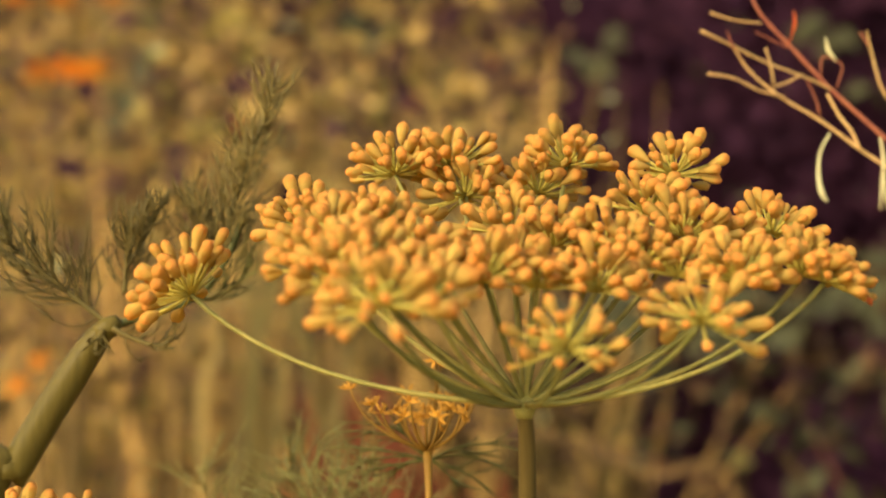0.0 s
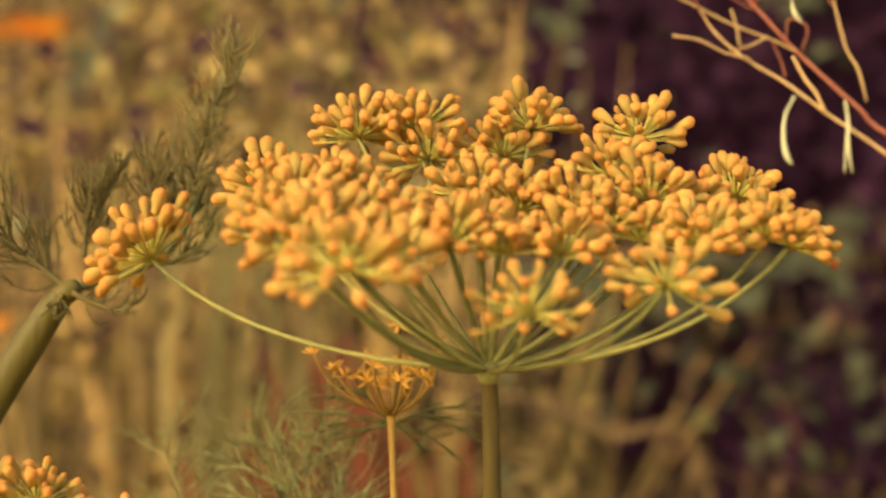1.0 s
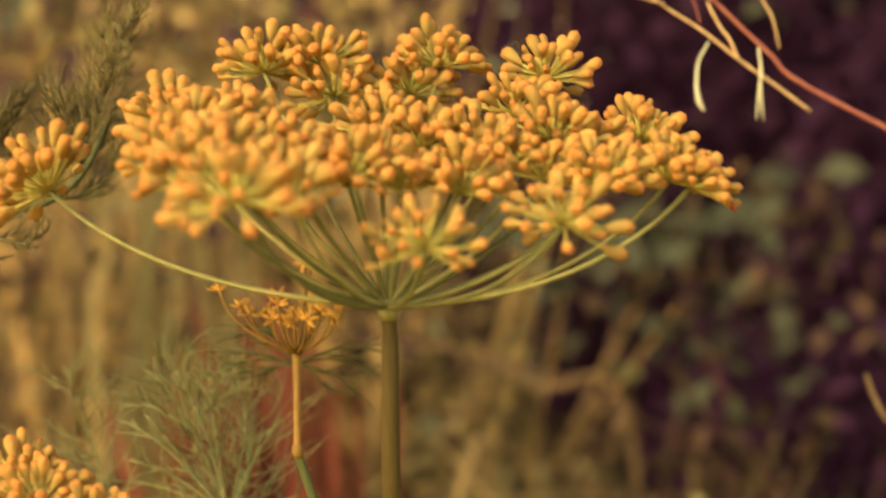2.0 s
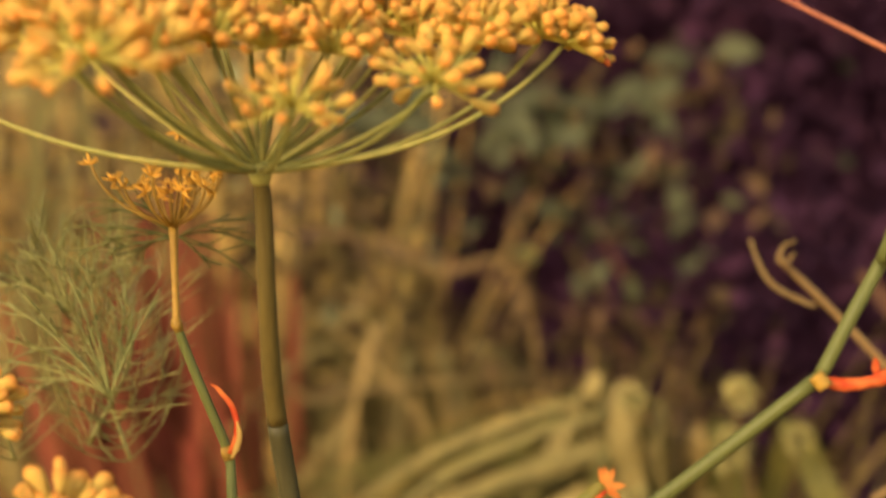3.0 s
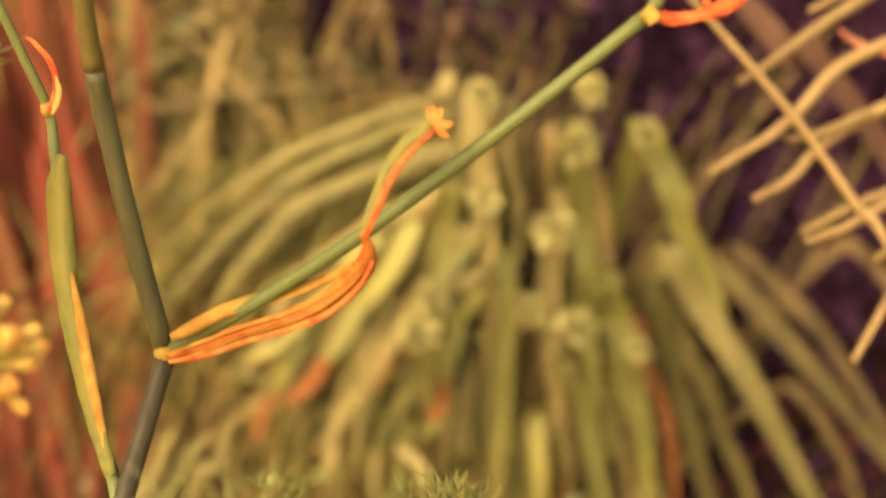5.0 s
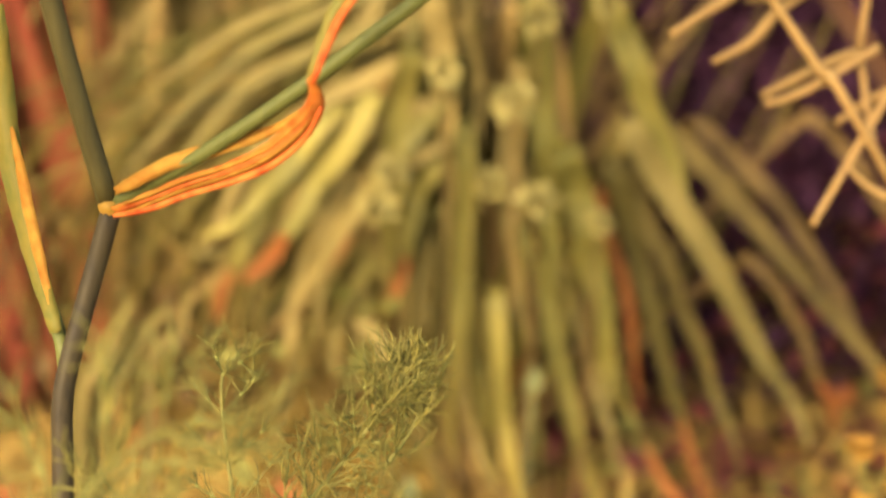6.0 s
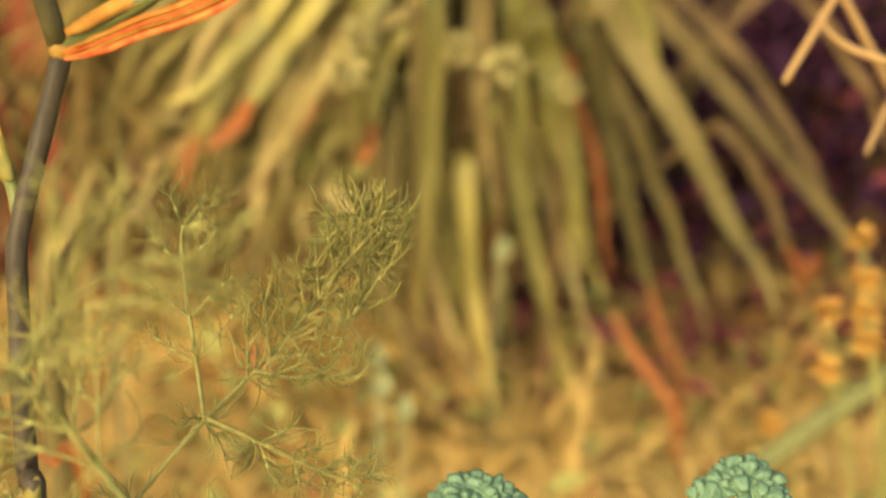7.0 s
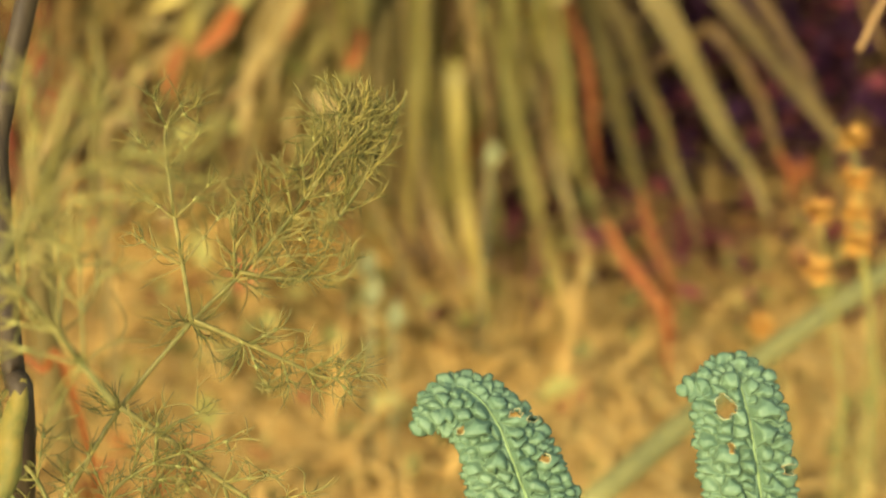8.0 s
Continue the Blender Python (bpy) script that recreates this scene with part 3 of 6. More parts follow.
# the small unripe umbel on its own side stem
SHUB = Vector((-0.0007, 0.3539, 0.5855))
for i in range(20):
    rng = random.Random(90 + i)
    a = i * 2.39996
    f = math.sqrt((i + 0.6) / 20)
    end = SHUB + Vector((math.cos(a) * f * 0.0155, math.sin(a) * f * 0.013, 0.0075 + 0.0050 * f + rng.uniform(-0.002, 0.002)))
    if i == 9:
        end = SHUB + Vector((-0.0205, 0.0, 0.0155))
    bow = bezier(SHUB, SHUB + Vector(((end - SHUB).x * 0.85, (end - SHUB).y * 0.85, (end - SHUB).z * 0.30)), end, 10)
    part("ray", tube(Geo(), bow, [0.00050, 0.00034, 0.00032], 6), M_YSTEM, fennel)
    d = (bow[-1] - bow[-2]).normalized()
    g = Geo()
    for k in range(8):
        w = (d * 0.3 + rand_dir(rng) + UP * 0.25).normalized()
        leaf(g, end, w, rand_dir(rng), rng.uniform(0.0022, 0.0040), 0.0009)
        tube(g, [end, end + w * 0.0012, end + w * 0.0026], [0.0002, 0.00018, 0.00032], 5)
    tagged(part("empty_umbellet", g, M_STAR, fennel), kind="stuff")
for s in ((0.0028, 0.3539, 0.6076), (0.0136, 0.3591, 0.6078)):
    end = Vector(s)
    ray(fennel, SHUB, end, 0.0003, M_YSTEM)
    g = Geo()
    for k in range(4):
        leaf(g, end, Vector((R.uniform(-1, 1), -0.3, R.uniform(-0.2, 0.8))), Vector((0, -1, 0.5)), 0.0028, 0.0008)
    tagged(part("empty_umbellet", g, M_YSTEM, fennel), kind="stuff")
side_top = smooth([SHUB, (0.0010, 0.3480, 0.5740), (0.0028, 0.3420, 0.5630)], 5)
part("yellow_stem", tube(Geo(), side_top, [0.0013, 0.0009, 0.0009, 0.0010], 10), M_YSTEM, fennel, "yellowed upper stem of the unripe umbel")
side_low = smooth([(0.0028, 0.3420, 0.5630), (0.0053, 0.3428, 0.5550), (0.0092, 0.3440, 0.5440), (0.0140, 0.3450, 0.5305), (0.0152, 0.3430, 0.5215), (0.0170, 0.3390, 0.5060), (0.0188, 0.3340, 0.4930), (0.0222, 0.3280, 0.4765), (0.0262, 0.3200, 0.4610), (0.0325, 0.3085, 0.4510), (0.0335, 0.3035, 0.4400)], 5)
part("side_stem", tube(Geo(), side_low, [0.0011, 0.0012, 0.0013, 0.0015, 0.0017, 0.0016], 10, ribs=5, rib=0.03), M_BRANCH, fennel)
sheath(fennel, [(0.0187, 0.3375, 0.5215), (0.0180, 0.3355, 0.5150), (0.0186, 0.3325, 0.5035), (0.0200, 0.3285, 0.4910), (0.0230, 0.3235, 0.4775), (0.0268, 0.3175, 0.4650), (0.0322, 0.3070, 0.4540)], [0.0020, 0.0060, 0.0064, 0.0060, 0.0054, 0.0048, 0.003], M_GSHEATH, "green and yellow leaf sheath round the side stem", fold=0.45)
sheath(fennel, [(0.0212, 0.3275, 0.4955), (0.0232, 0.3250, 0.4860), (0.0250, 0.3215, 0.4770), (0.0277, 0.3170, 0.4665), (0.0305, 0.3110, 0.4575)], [0.0008, 0.0024, 0.0028, 0.0024, 0.0010], M_PAPER, "yellow inner edge of the split sheath", fold=0.6)
sheath(fennel, [(0.0156, 0.3418, 0.5300), (0.0172, 0.3416, 0.5330), (0.0178, 0.3418, 0.5362), (0.0170, 0.3424, 0.5392)], [0.0006, 0.0015, 0.0014, 0.0005], M_STRAP_DRY, "pale inner side of the split sheath", fold=0.6)
sheath(fennel, [(0.0150, 0.3425, 0.5310), (0.0170, 0.3430, 0.5365), (0.0158, 0.3440, 0.5418), (0.0122, 0.3448, 0.5463), (0.0100, 0.3450, 0.5477)], [0.0010, 0.0016, 0.0014, 0.0011, 0.0004], M_REDSHEATH, fold=0.8)
part("node", tube(Geo(), [Vector((0.0134, 0.3449, 0.5322)), Vector((0.0140, 0.3450, 0.5305)), Vector((0.0143, 0.3448, 0.5287))], [0.0013, 0.0019, 0.0014], 10), M_YSTEM, fennel)
part("node", tube(Geo(), [Vector((0.0025, 0.3422, 0.5646)), Vector((0.0028, 0.3420, 0.5630)), Vector((0.0034, 0.3422, 0.5612))], [0.0011, 0.0015, 0.0011], 10), M_YSTEM, fennel)
stray = smooth([SHUB, (0.0010, 0.3540, 0.5970), (0.0020, 0.3520, 0.6030), (0.0020, 0.3510, 0.6090)], 4)
part("ray", tube(Geo(), stray, [0.0004, 0.00030, 0.00028], 6), M_YSTEM, fennel)
g = Geo()
for k in range(7):
    leaf(g, stray[-1], Vector((math.cos(k * 0.9), -0.2, 0.35 + math.sin(k * 0.9))), Vector((0, -1, 0.2)), 0.0032, 0.0009)
part("star_bract", g, M_STAR, fennel)
# lower sheath on the main stem
sheath(fennel, [(0.0380, 0.2770, 0.3970), (0.0370, 0.2730, 0.3930), (0.0360, 0.2680, 0.3890), (0.0360, 0.2620, 0.3840), (0.0340, 0.2570, 0.3800)], [0.0012, 0.0046, 0.0056, 0.0054, 0.0046], M_GSHEATH, "pale yellow-green sheath low on the stem", fold=0.35)

# fronds of the main plant
curls(fennel, [(0.0818, 0.3184, 0.3977), (0.0919, 0.3170, 0.3965), (0.1028, 0.3167, 0.3974), (0.1110, 0.3184, 0.4014)], 30, 0.0110, 0.00018, M_FROND, 46, 0.1, 0.7)
curls(fennel, [(-0.0217, 0.3795, 0.5183), (-0.0313, 0.3806, 0.5450), (-0.0409, 0.3810, 0.5638), (-0.0488, 0.3814, 0.5795)], 70, 0.0165, 0.00021, M_FROND_WISP, 31, 0.0, 1.6)
curls(fennel, [(-0.0548, 0.3807, 0.5170), (-0.0613, 0.3817, 0.5376), (-0.0678, 0.3824, 0.5551), (-0.0758, 0.3832, 0.5757)], 70, 0.0165, 0.00021, M_FROND_WISP, 33, 0.0, 1.6)
curls(fennel, [(-0.0327, 0.3786, 0.5230), (-0.0220, 0.3816, 0.5450), (-0.0221, 0.3828, 0.5606), (-0.0269, 0.3836, 0.5763)], 70, 0.0165, 0.00021, M_FROND_WISP, 44, 0.0, 1.6)
feather(fennel, [(0.0370, 0.2949, 0.3465), (0.0520, 0.3059, 0.3673), (0.0697, 0.3153, 0.3856), (0.0816, 0.3204, 0.3957), (0.0920, 0.3250, 0.4060), (0.1010, 0.3280, 0.4170), (0.1070, 0.3306, 0.4250), (0.1110, 0.3335, 0.4310)], M_FROND, 10, 0.0125, 0.0130, 34, stalk=0.00062, start=0.42, taper=0.45, n=10)
curls(fennel, [(0.0990, 0.3270, 0.4150), (0.1060, 0.3300, 0.4235), (0.1105, 0.3330, 0.4300), (0.1132, 0.3350, 0.4340)], 46, 0.0110, 0.0002, M_FROND, 47, 0.0, 0.8)
curls(fennel, [(0.1050, 0.3260, 0.4070), (0.1120, 0.3300, 0.4160), (0.1160, 0.3340, 0.4250), (0.1180, 0.3370, 0.4330)], 44, 0.0095, 0.0002, M_FROND, 48, 0.0, 0.9)
feather(fennel, [(0.0534, 0.2985, 0.3727), (0.0645, 0.2941, 0.3664), (0.0737, 0.2898, 0.3601), (0.0841, 0.2854, 0.3539), (0.0985, 0.2797, 0.3459)], M_FROND, 5, 0.014, 0.0105, 35, stalk=0.0008, start=0.2, taper=0.3, n=8)
feather(fennel, [(0.0708, 0.3116, 0.3885), (0.0821, 0.3084, 0.3843), (0.0928, 0.3054, 0.3802), (0.1022, 0.3027, 0.3771), (0.1109, 0.3026, 0.3778)], M_FROND, 5, 0.008, 0.01, 36, stalk=0.0006, start=0.3, taper=0.3, n=7)
feather(fennel, [(0.0701, 0.3116, 0.3880), (0.0676, 0.3206, 0.4035), (0.0656, 0.3276, 0.4151), (0.0646, 0.3350, 0.4275), (0.0690, 0.3385, 0.4335)], M_FROND, 5, 0.012, 0.01, 37, stalk=0.0006, start=0.2, taper=0.3, n=8)
feather(fennel, [(0.0657, 0.2337, 0.4215), (0.0593, 0.2383, 0.4286), (0.0513, 0.2438, 0.4369), (0.0454, 0.2475, 0.4426)], M_FROND, 4, 0.016, 0.0165, 38, stalk=0.0008, start=0.3, taper=0.3, n=4, radius=0.00030)
feather(fennel, [(0.0525, 0.2072, 0.4625), (0.0579, 0.2112, 0.4699), (0.0649, 0.2145, 0.4767), (0.0719, 0.2162, 0.4804), (0.0770, 0.2167, 0.4819)], M_FROND, 4, 0.014, 0.0175, 39, stalk=0.0006, start=0.15, taper=0.3, n=4, radius=0.00032)
feather(fennel, [(0.0446, 0.2648, 0.3616), (0.0376, 0.2728, 0.3744), (0.0279, 0.2772, 0.3808), (0.0208, 0.2827, 0.3894)], M_FROND, 5, 0.014, 0.01, 41, stalk=0.0006, start=0.1, taper=0.3, n=8)
feather(fennel, [(0.0460, 0.2778, 0.3467), (0.0516, 0.2840, 0.3581), (0.0597, 0.2868, 0.3638), (0.0690, 0.2881, 0.3673)], M_FROND, 5, 0.013, 0.01, 42, stalk=0.0006, start=0.1, taper=0.3, n=8)

rng = random.Random(77)
for p, ahead, n, length in (((0.0697, 0.3150, 0.3856), (0.3, 0.0, -1.0), 16, 0.0120), ((0.0697, 0.3150, 0.3856), (-0.7, 0.0, 0.6), 9, 0.0090), ((0.0820, 0.3205, 0.3958), (0.8, 0.0, -0.1), 12, 0.0115), ((0.0820, 0.3205, 0.3958), (-0.5, 0.0, 0.8), 10, 0.0100), ((0.0520, 0.3050, 0.3673), (-0.9, 0.0, 0.3), 14, 0.0110), ((0.0520, 0.3050, 0.3673), (0.1, 0.0, 1.0), 10, 0.0090), ((0.0822, 0.3080, 0.3843), (0.2, 0.0, -1.0), 8, 0.0130)):
    whorl(fennel, p, ahead, n, length, 0.00020, rng, M_FROND, 1.0)


def long_threads(plant, base, ends, seed, material, radius=0.00034):
    """Long smooth leaf threads that arch from base to the ends."""
    rng = random.Random(seed)
    base = Vector(base)
    for e in ends:
        e = Vector(e)
        mid = (base + e) / 2 + UP * (e - base).length * rng.uniform(0.08, 0.28) + rand_dir(rng) * 0.002
        pts = bezier(base, mid, e, 9)
        part("leaf_thread", tube(Geo(), pts, [radius, radius, radius * 0.5], 5), material, plant)
        for k in (3, 5, 6, 7):
            d = (pts[k + 1] - pts[k - 1]).normalized()
            q = pts[k] + (d + rand_dir(rng) * 0.8).normalized() * rng.uniform(0.006, 0.013)
            part("leaf_thread", tube(Geo(), bezier(pts[k], (pts[k] + q) / 2 + d * 0.002, q, 5), [radius * 0.8, radius * 0.4], 4), material, plant)


long_threads(fennel, (-0.0025, 0.3644, 0.5816), ((0.0209, 0.3710, 0.5836), (0.0127, 0.3696, 0.5731), (0.0096, 0.3688, 0.5821), (0.0171, 0.3704, 0.5776), (-0.0196, 0.3628, 0.5907), (-0.0254, 0.3617, 0.5888), (-0.0231, 0.3625, 0.5779), (-0.0291, 0.3611, 0.5847), (-0.0111, 0.3644, 0.5918), (-0.0317, 0.3609, 0.5747), (0.0049, 0.3681, 0.5731), (-0.0161, 0.3639, 0.5755)), 5, M_FROND)
long_threads(fennel, (-0.0359, 0.3749, 0.5598), ((-0.0438, 0.3741, 0.5870), (-0.0397, 0.3746, 0.5779), (-0.0293, 0.3764, 0.5805), (-0.0233, 0.3774, 0.5840), (-0.0472, 0.3733, 0.5767), (-0.0549, 0.3718, 0.5665), (-0.0577, 0.3715, 0.5711), (-0.0365, 0.3753, 0.5867), (-0.0267, 0.3766, 0.5699), (-0.0192, 0.3780, 0.5756)), 6, M_FROND_DIM)
long_threads(fennel, (-0.0221, 0.3659, 0.5390), ((-0.0375, 0.3674, 0.5782), (-0.0449, 0.3656, 0.5661), (-0.0493, 0.3642, 0.5541), (-0.0285, 0.3684, 0.5782), (-0.0179, 0.3689, 0.5692), (-0.0402, 0.3643, 0.5435), (-0.0148, 0.3682, 0.5571), (-0.0313, 0.3666, 0.5601), (-0.0524, 0.3647, 0.5646), (-0.0568, 0.3628, 0.5480), (-0.0088, 0.3696, 0.5661)), 7, M_FROND_DIM)

# ---- second fennel stalk with dark fronds ----
stalk = thing("fennel_stalk", (-0.20, 0.34, 0.0), "thick olive fennel stalk with dark feathery fronds", "fennel")
part("stalk", tube(Geo(), smooth([(-0.0822, 0.3398, 0.6178), (-0.0859, 0.3391, 0.6129), (-0.0917, 0.3378, 0.6039), (-0.1000, 0.3361, 0.5905), (-0.1067, 0.3348, 0.5789), (-0.1147, 0.3332, 0.5652), (-0.1700, 0.3450, 0.3500), (-0.2000, 0.3400, 0.0000)], 5), [0.0024, 0.0036, 0.0042, 0.0043, 0.0044, 0.0046, 0.0050, 0.0055], 14, ribs=9, rib=0.03), M_STALK, stalk)
part("node", tube(Geo(), smooth([(-0.0787, 0.3386, 0.6193), (-0.0808, 0.3382, 0.6175), (-0.0834, 0.3376, 0.6155)], 3), [0.0015, 0.0030, 0.0028], 10), M_STALK, stalk)
part("petiole", tube(Geo(), smooth([(-0.0810, 0.3401, 0.6174), (-0.0724, 0.3436, 0.6205), (-0.0631, 0.3475, 0.6238), (-0.0558, 0.3507, 0.6315), (-0.0498, 0.3537, 0.6462)], 5), [0.0011, 0.0009, 0.0009, 0.0008], 8), M_BRANCH, stalk)
curls(stalk, [(-0.0581, 0.3539, 0.6315), (-0.0552, 0.3545, 0.6425), (-0.0507, 0.3553, 0.6566), (-0.0459, 0.3563, 0.6700), (-0.0423, 0.3569, 0.6825)], 150, 0.0115, 0.00026, M_FROND_DARK, 51, 0.0, 0.95)
curls(stalk, [(-0.0583, 0.3519, 0.6329), (-0.0611, 0.3512, 0.6403), (-0.0620, 0.3509, 0.6478), (-0.0634, 0.3505, 0.6536)], 30, 0.0115, 0.00026, M_FROND_DARK, 58, 0.0, 0.85)
curls(stalk, [(-0.0812, 0.3390, 0.6175), (-0.0896, 0.3371, 0.6245), (-0.0966, 0.3354, 0.6304), (-0.1036, 0.3339, 0.6362), (-0.1092, 0.3326, 0.6435)], 74, 0.0150, 0.00026, M_FROND_DARK, 52, 0.1, 0.85)
curls(stalk, [(-0.0793, 0.3433, 0.6258), (-0.0783, 0.3434, 0.6331), (-0.0767, 0.3438, 0.6404), (-0.0724, 0.3446, 0.6492)], 44, 0.0125, 0.00026, M_FROND_DARK, 53, 0.1, 0.8)
curls(stalk, [(-0.0762, 0.3439, 0.6375), (-0.0725, 0.3447, 0.6432), (-0.0684, 0.3455, 0.6506)], 10, 0.0100, 0.00026, M_FROND_DARK, 59, 0.1, 0.4)
curls(stalk, [(-0.0788, 0.3356, 0.6171), (-0.0747, 0.3365, 0.6148), (-0.0676, 0.3381, 0.6127), (-0.0628, 0.3391, 0.6149)], 16, 0.0100, 0.00026, M_FROND_DARK, 54, 0.2, 0.6)
curls(stalk, [(-0.0812, 0.3350, 0.6167), (-0.0823, 0.3348, 0.6145), (-0.0830, 0.3347, 0.6128)], 14, 0.0070, 0.00026, M_FROND_DARK, 57, 0.0, 0.8)
curls(stalk, [(-0.0645, 0.3506, 0.6237), (-0.0572, 0.3522, 0.6248), (-0.0507, 0.3536, 0.6299), (-0.0467, 0.3543, 0.6403)], 26, 0.0110, 0.00020, M_FROND, 55, 0.1, 0.6)

# ---- yellow umbels low in front ----
front = thing("fennel_umbel", (-0.14, 0.22, 0.0), "yellow ripe fennel umbel on a low stem", "fennel")
FHUB = Vector((-0.048, 0.262, 0.488))
part("stem", tube(Geo(), smooth([FHUB, FHUB + Vector((-0.02, -0.01, -0.1)), (-0.12, 0.23, 0.2), (-0.14, 0.22, 0.0)], 5), 0.0022, 10), M_STEM, front)


def low_head(end, **kw):
    end = Vector(end) - UP * 0.006
    d = ray(front, FHUB, end)
    umbellet(front, end, d * 0.3 + UP * 0.7, **kw)


low_head((-0.0735, 0.305, 0.576), count=26, seed=61, cone=80)
low_head((-0.0860, 0.300, 0.578), count=22, seed=67)
low_head((-0.0500, 0.303, 0.567), count=22, seed=62)
low_head((-0.0400, 0.288, 0.566), count=20, seed=64)
low_head((-0.0270, 0.286, 0.560), count=36, seed=63, cone=85, size=1.1)
low_head((-0.0330, 0.275, 0.549), count=22, seed=65)
low_head((0.0040, 0.258, 0.545), count=40, seed=66, cone=88, size=1.15)
low_head((-0.0080, 0.250, 0.532), count=34, seed=68)
low_head((0.0270, 0.232, 0.519), count=42, seed=69, cone=90, size=1.1)

# ---- dry stalks beside the umbel ----
dry = thing("dry_stalk", (0.60, 0.55, 0.0), "dry reddish seed stalk with broken pale twigs", "dry plant")


def twig(plant, pts, radius, material, name="twig", label=""):
    thin = 0.54 if plant is dry else 1.0
    rad = [r * thin for r in radius] if hasattr(radius, "__len__") else radius * thin
    return part(name, tube(Geo(), smooth(pts, 4), rad, 7), material, plant, label)


twig(dry, [(0.0794, 0.4226, 0.7112), (0.0827, 0.4233, 0.7046), (0.0913, 0.4250, 0.6950), (0.1013, 0.4271, 0.6840), (0.1119, 0.4292, 0.6739), (0.1203, 0.4310, 0.6664), (0.1317, 0.4332, 0.6572), (0.1933, 0.4384, 0.6266), (0.2267, 0.4392, 0.6086), (0.4600, 0.5300, 0.3300), (0.6000, 0.5500, 0.0000)], [0.0008, 0.0011, 0.0012, 0.0014, 0.0016, 0.0022], M_REDTWIG, "main_twig", "red-brown main stalk")
twig(dry, [(0.0657, 0.4157, 0.6996), (0.0746, 0.4186, 0.6953), (0.0840, 0.4215, 0.6906), (0.0955, 0.4248, 0.6862), (0.1034, 0.4275, 0.6825)], [0.0010, 0.0008, 0.0007, 0.0008], M_TWIG)
twig(dry, [(0.0748, 0.4195, 0.6950), (0.0793, 0.4211, 0.6883), (0.0876, 0.4235, 0.6811), (0.0997, 0.4266, 0.6737), (0.1113, 0.4297, 0.6650), (0.1204, 0.4322, 0.6590), (0.1319, 0.4352, 0.6508)], [0.0006, 0.0008, 0.0009, 0.0010], M_TWIG)
twig(dry, [(0.0677, 0.4140, 0.6869), (0.0749, 0.4169, 0.6858), (0.0820, 0.4196, 0.6824), (0.0891, 0.4225, 0.6807)], [0.0008, 0.0007, 0.0008], M_TWIG)
twig(dry, [(0.0838, 0.4215, 0.6949), (0.0853, 0.4217, 0.6898), (0.0862, 0.4219, 0.6842)], [0.0007, 0.0006], M_TWIG)
twig(dry, [(0.0856, 0.4218, 0.6833), (0.0901, 0.4227, 0.6849), (0.0943, 0.4236, 0.6871)], [0.0005, 0.0008], M_TWIG)
twig(dry, [(0.0955, 0.4259, 0.6858), (0.0980, 0.4264, 0.6801), (0.0992, 0.4265, 0.6756)], [0.0005, 0.0006], M_REDTWIG)
twig(dry, [(0.1011, 0.4250, 0.6815), (0.1046, 0.4257, 0.6750), (0.1077, 0.4264, 0.6710), (0.1104, 0.4268, 0.6652)], [0.0006, 0.0009, 0.0008], M_TWIG)
twig(dry, [(0.0683, 0.4183, 0.7050), (0.0754, 0.4197, 0.7028), (0.0828, 0.4213, 0.7019)], [0.0007, 0.0006], M_TWIG)
twig(dry, [(0.0731, 0.4173, 0.6995), (0.0749, 0.4176, 0.6943)], [0.0003, 0.0005], M_REDTWIG)
twig(dry, [(0.1037, 0.4256, 0.6831), (0.1053, 0.4259, 0.6880), (0.1046, 0.4259, 0.6906), (0.0999, 0.4249, 0.6920), (0.0994, 0.4247, 0.6864)], [0.0005, 0.0006, 0.0005], M_REDTWIG)
twig(dry, [(0.1124, 0.4295, 0.6999), (0.1143, 0.4299, 0.6914), (0.1166, 0.4303, 0.6833), (0.1199, 0.4309, 0.6776), (0.1222, 0.4313, 0.6686)], [0.0004, 0.0008, 0.0009, 0.0006], M_TWIG)
twig(dry, [(0.1104, 0.4291, 0.6996), (0.1131, 0.4296, 0.6955)], [0.0003, 0.0005], M_REDTWIG)
twig(dry, [(0.0809, 0.4229, 0.6998), (0.0857, 0.4239, 0.6973), (0.0901, 0.4248, 0.6951)], [0.0003, 0.0005], M_REDTWIG)
twig(dry, [(0.1018, 0.4231, 0.6700), (0.0991, 0.4225, 0.6645), (0.0986, 0.4223, 0.6579), (0.0994, 0.4225, 0.6531), (0.1009, 0.4228, 0.6504)], [0.0006, 0.0007, 0.0011, 0.0016, 0.0009], M_POD, "pod", "pale green hanging pod")
twig(dry, [(0.1160, 0.4281, 0.6688), (0.1169, 0.4282, 0.6620), (0.1164, 0.4280, 0.6556), (0.1159, 0.4279, 0.6478)], [0.0005, 0.0009, 0.0006, 0.0003], M_POD, "pod")
twig(dry, [(0.1169, 0.4282, 0.6624), (0.1172, 0.4282, 0.6539), (0.1181, 0.4284, 0.6478)], [0.0004, 0.0007, 0.0003], M_POD, "pod")
twig(dry, [(0.1008, 0.4251, 0.6977), (0.1015, 0.4253, 0.6941), (0.1037, 0.4257, 0.6909)], [0.0003, 0.0012, 0.0006], M_POD, "pod")
twig(dry, [(0.0918, 0.4232, 0.7055), (0.0922, 0.4233, 0.7019), (0.0911, 0.4230, 0.6978), (0.0903, 0.4229, 0.6961)], [0.0003, 0.0010, 0.0004, 0.0003], M_REDSHEATH, "bud")
twig(dry, [(0.1610, 0.4386, 0.6514), (0.1623, 0.4378, 0.6446), (0.1638, 0.4376, 0.6414)], [0.0005, 0.0008], M_REDTWIG)
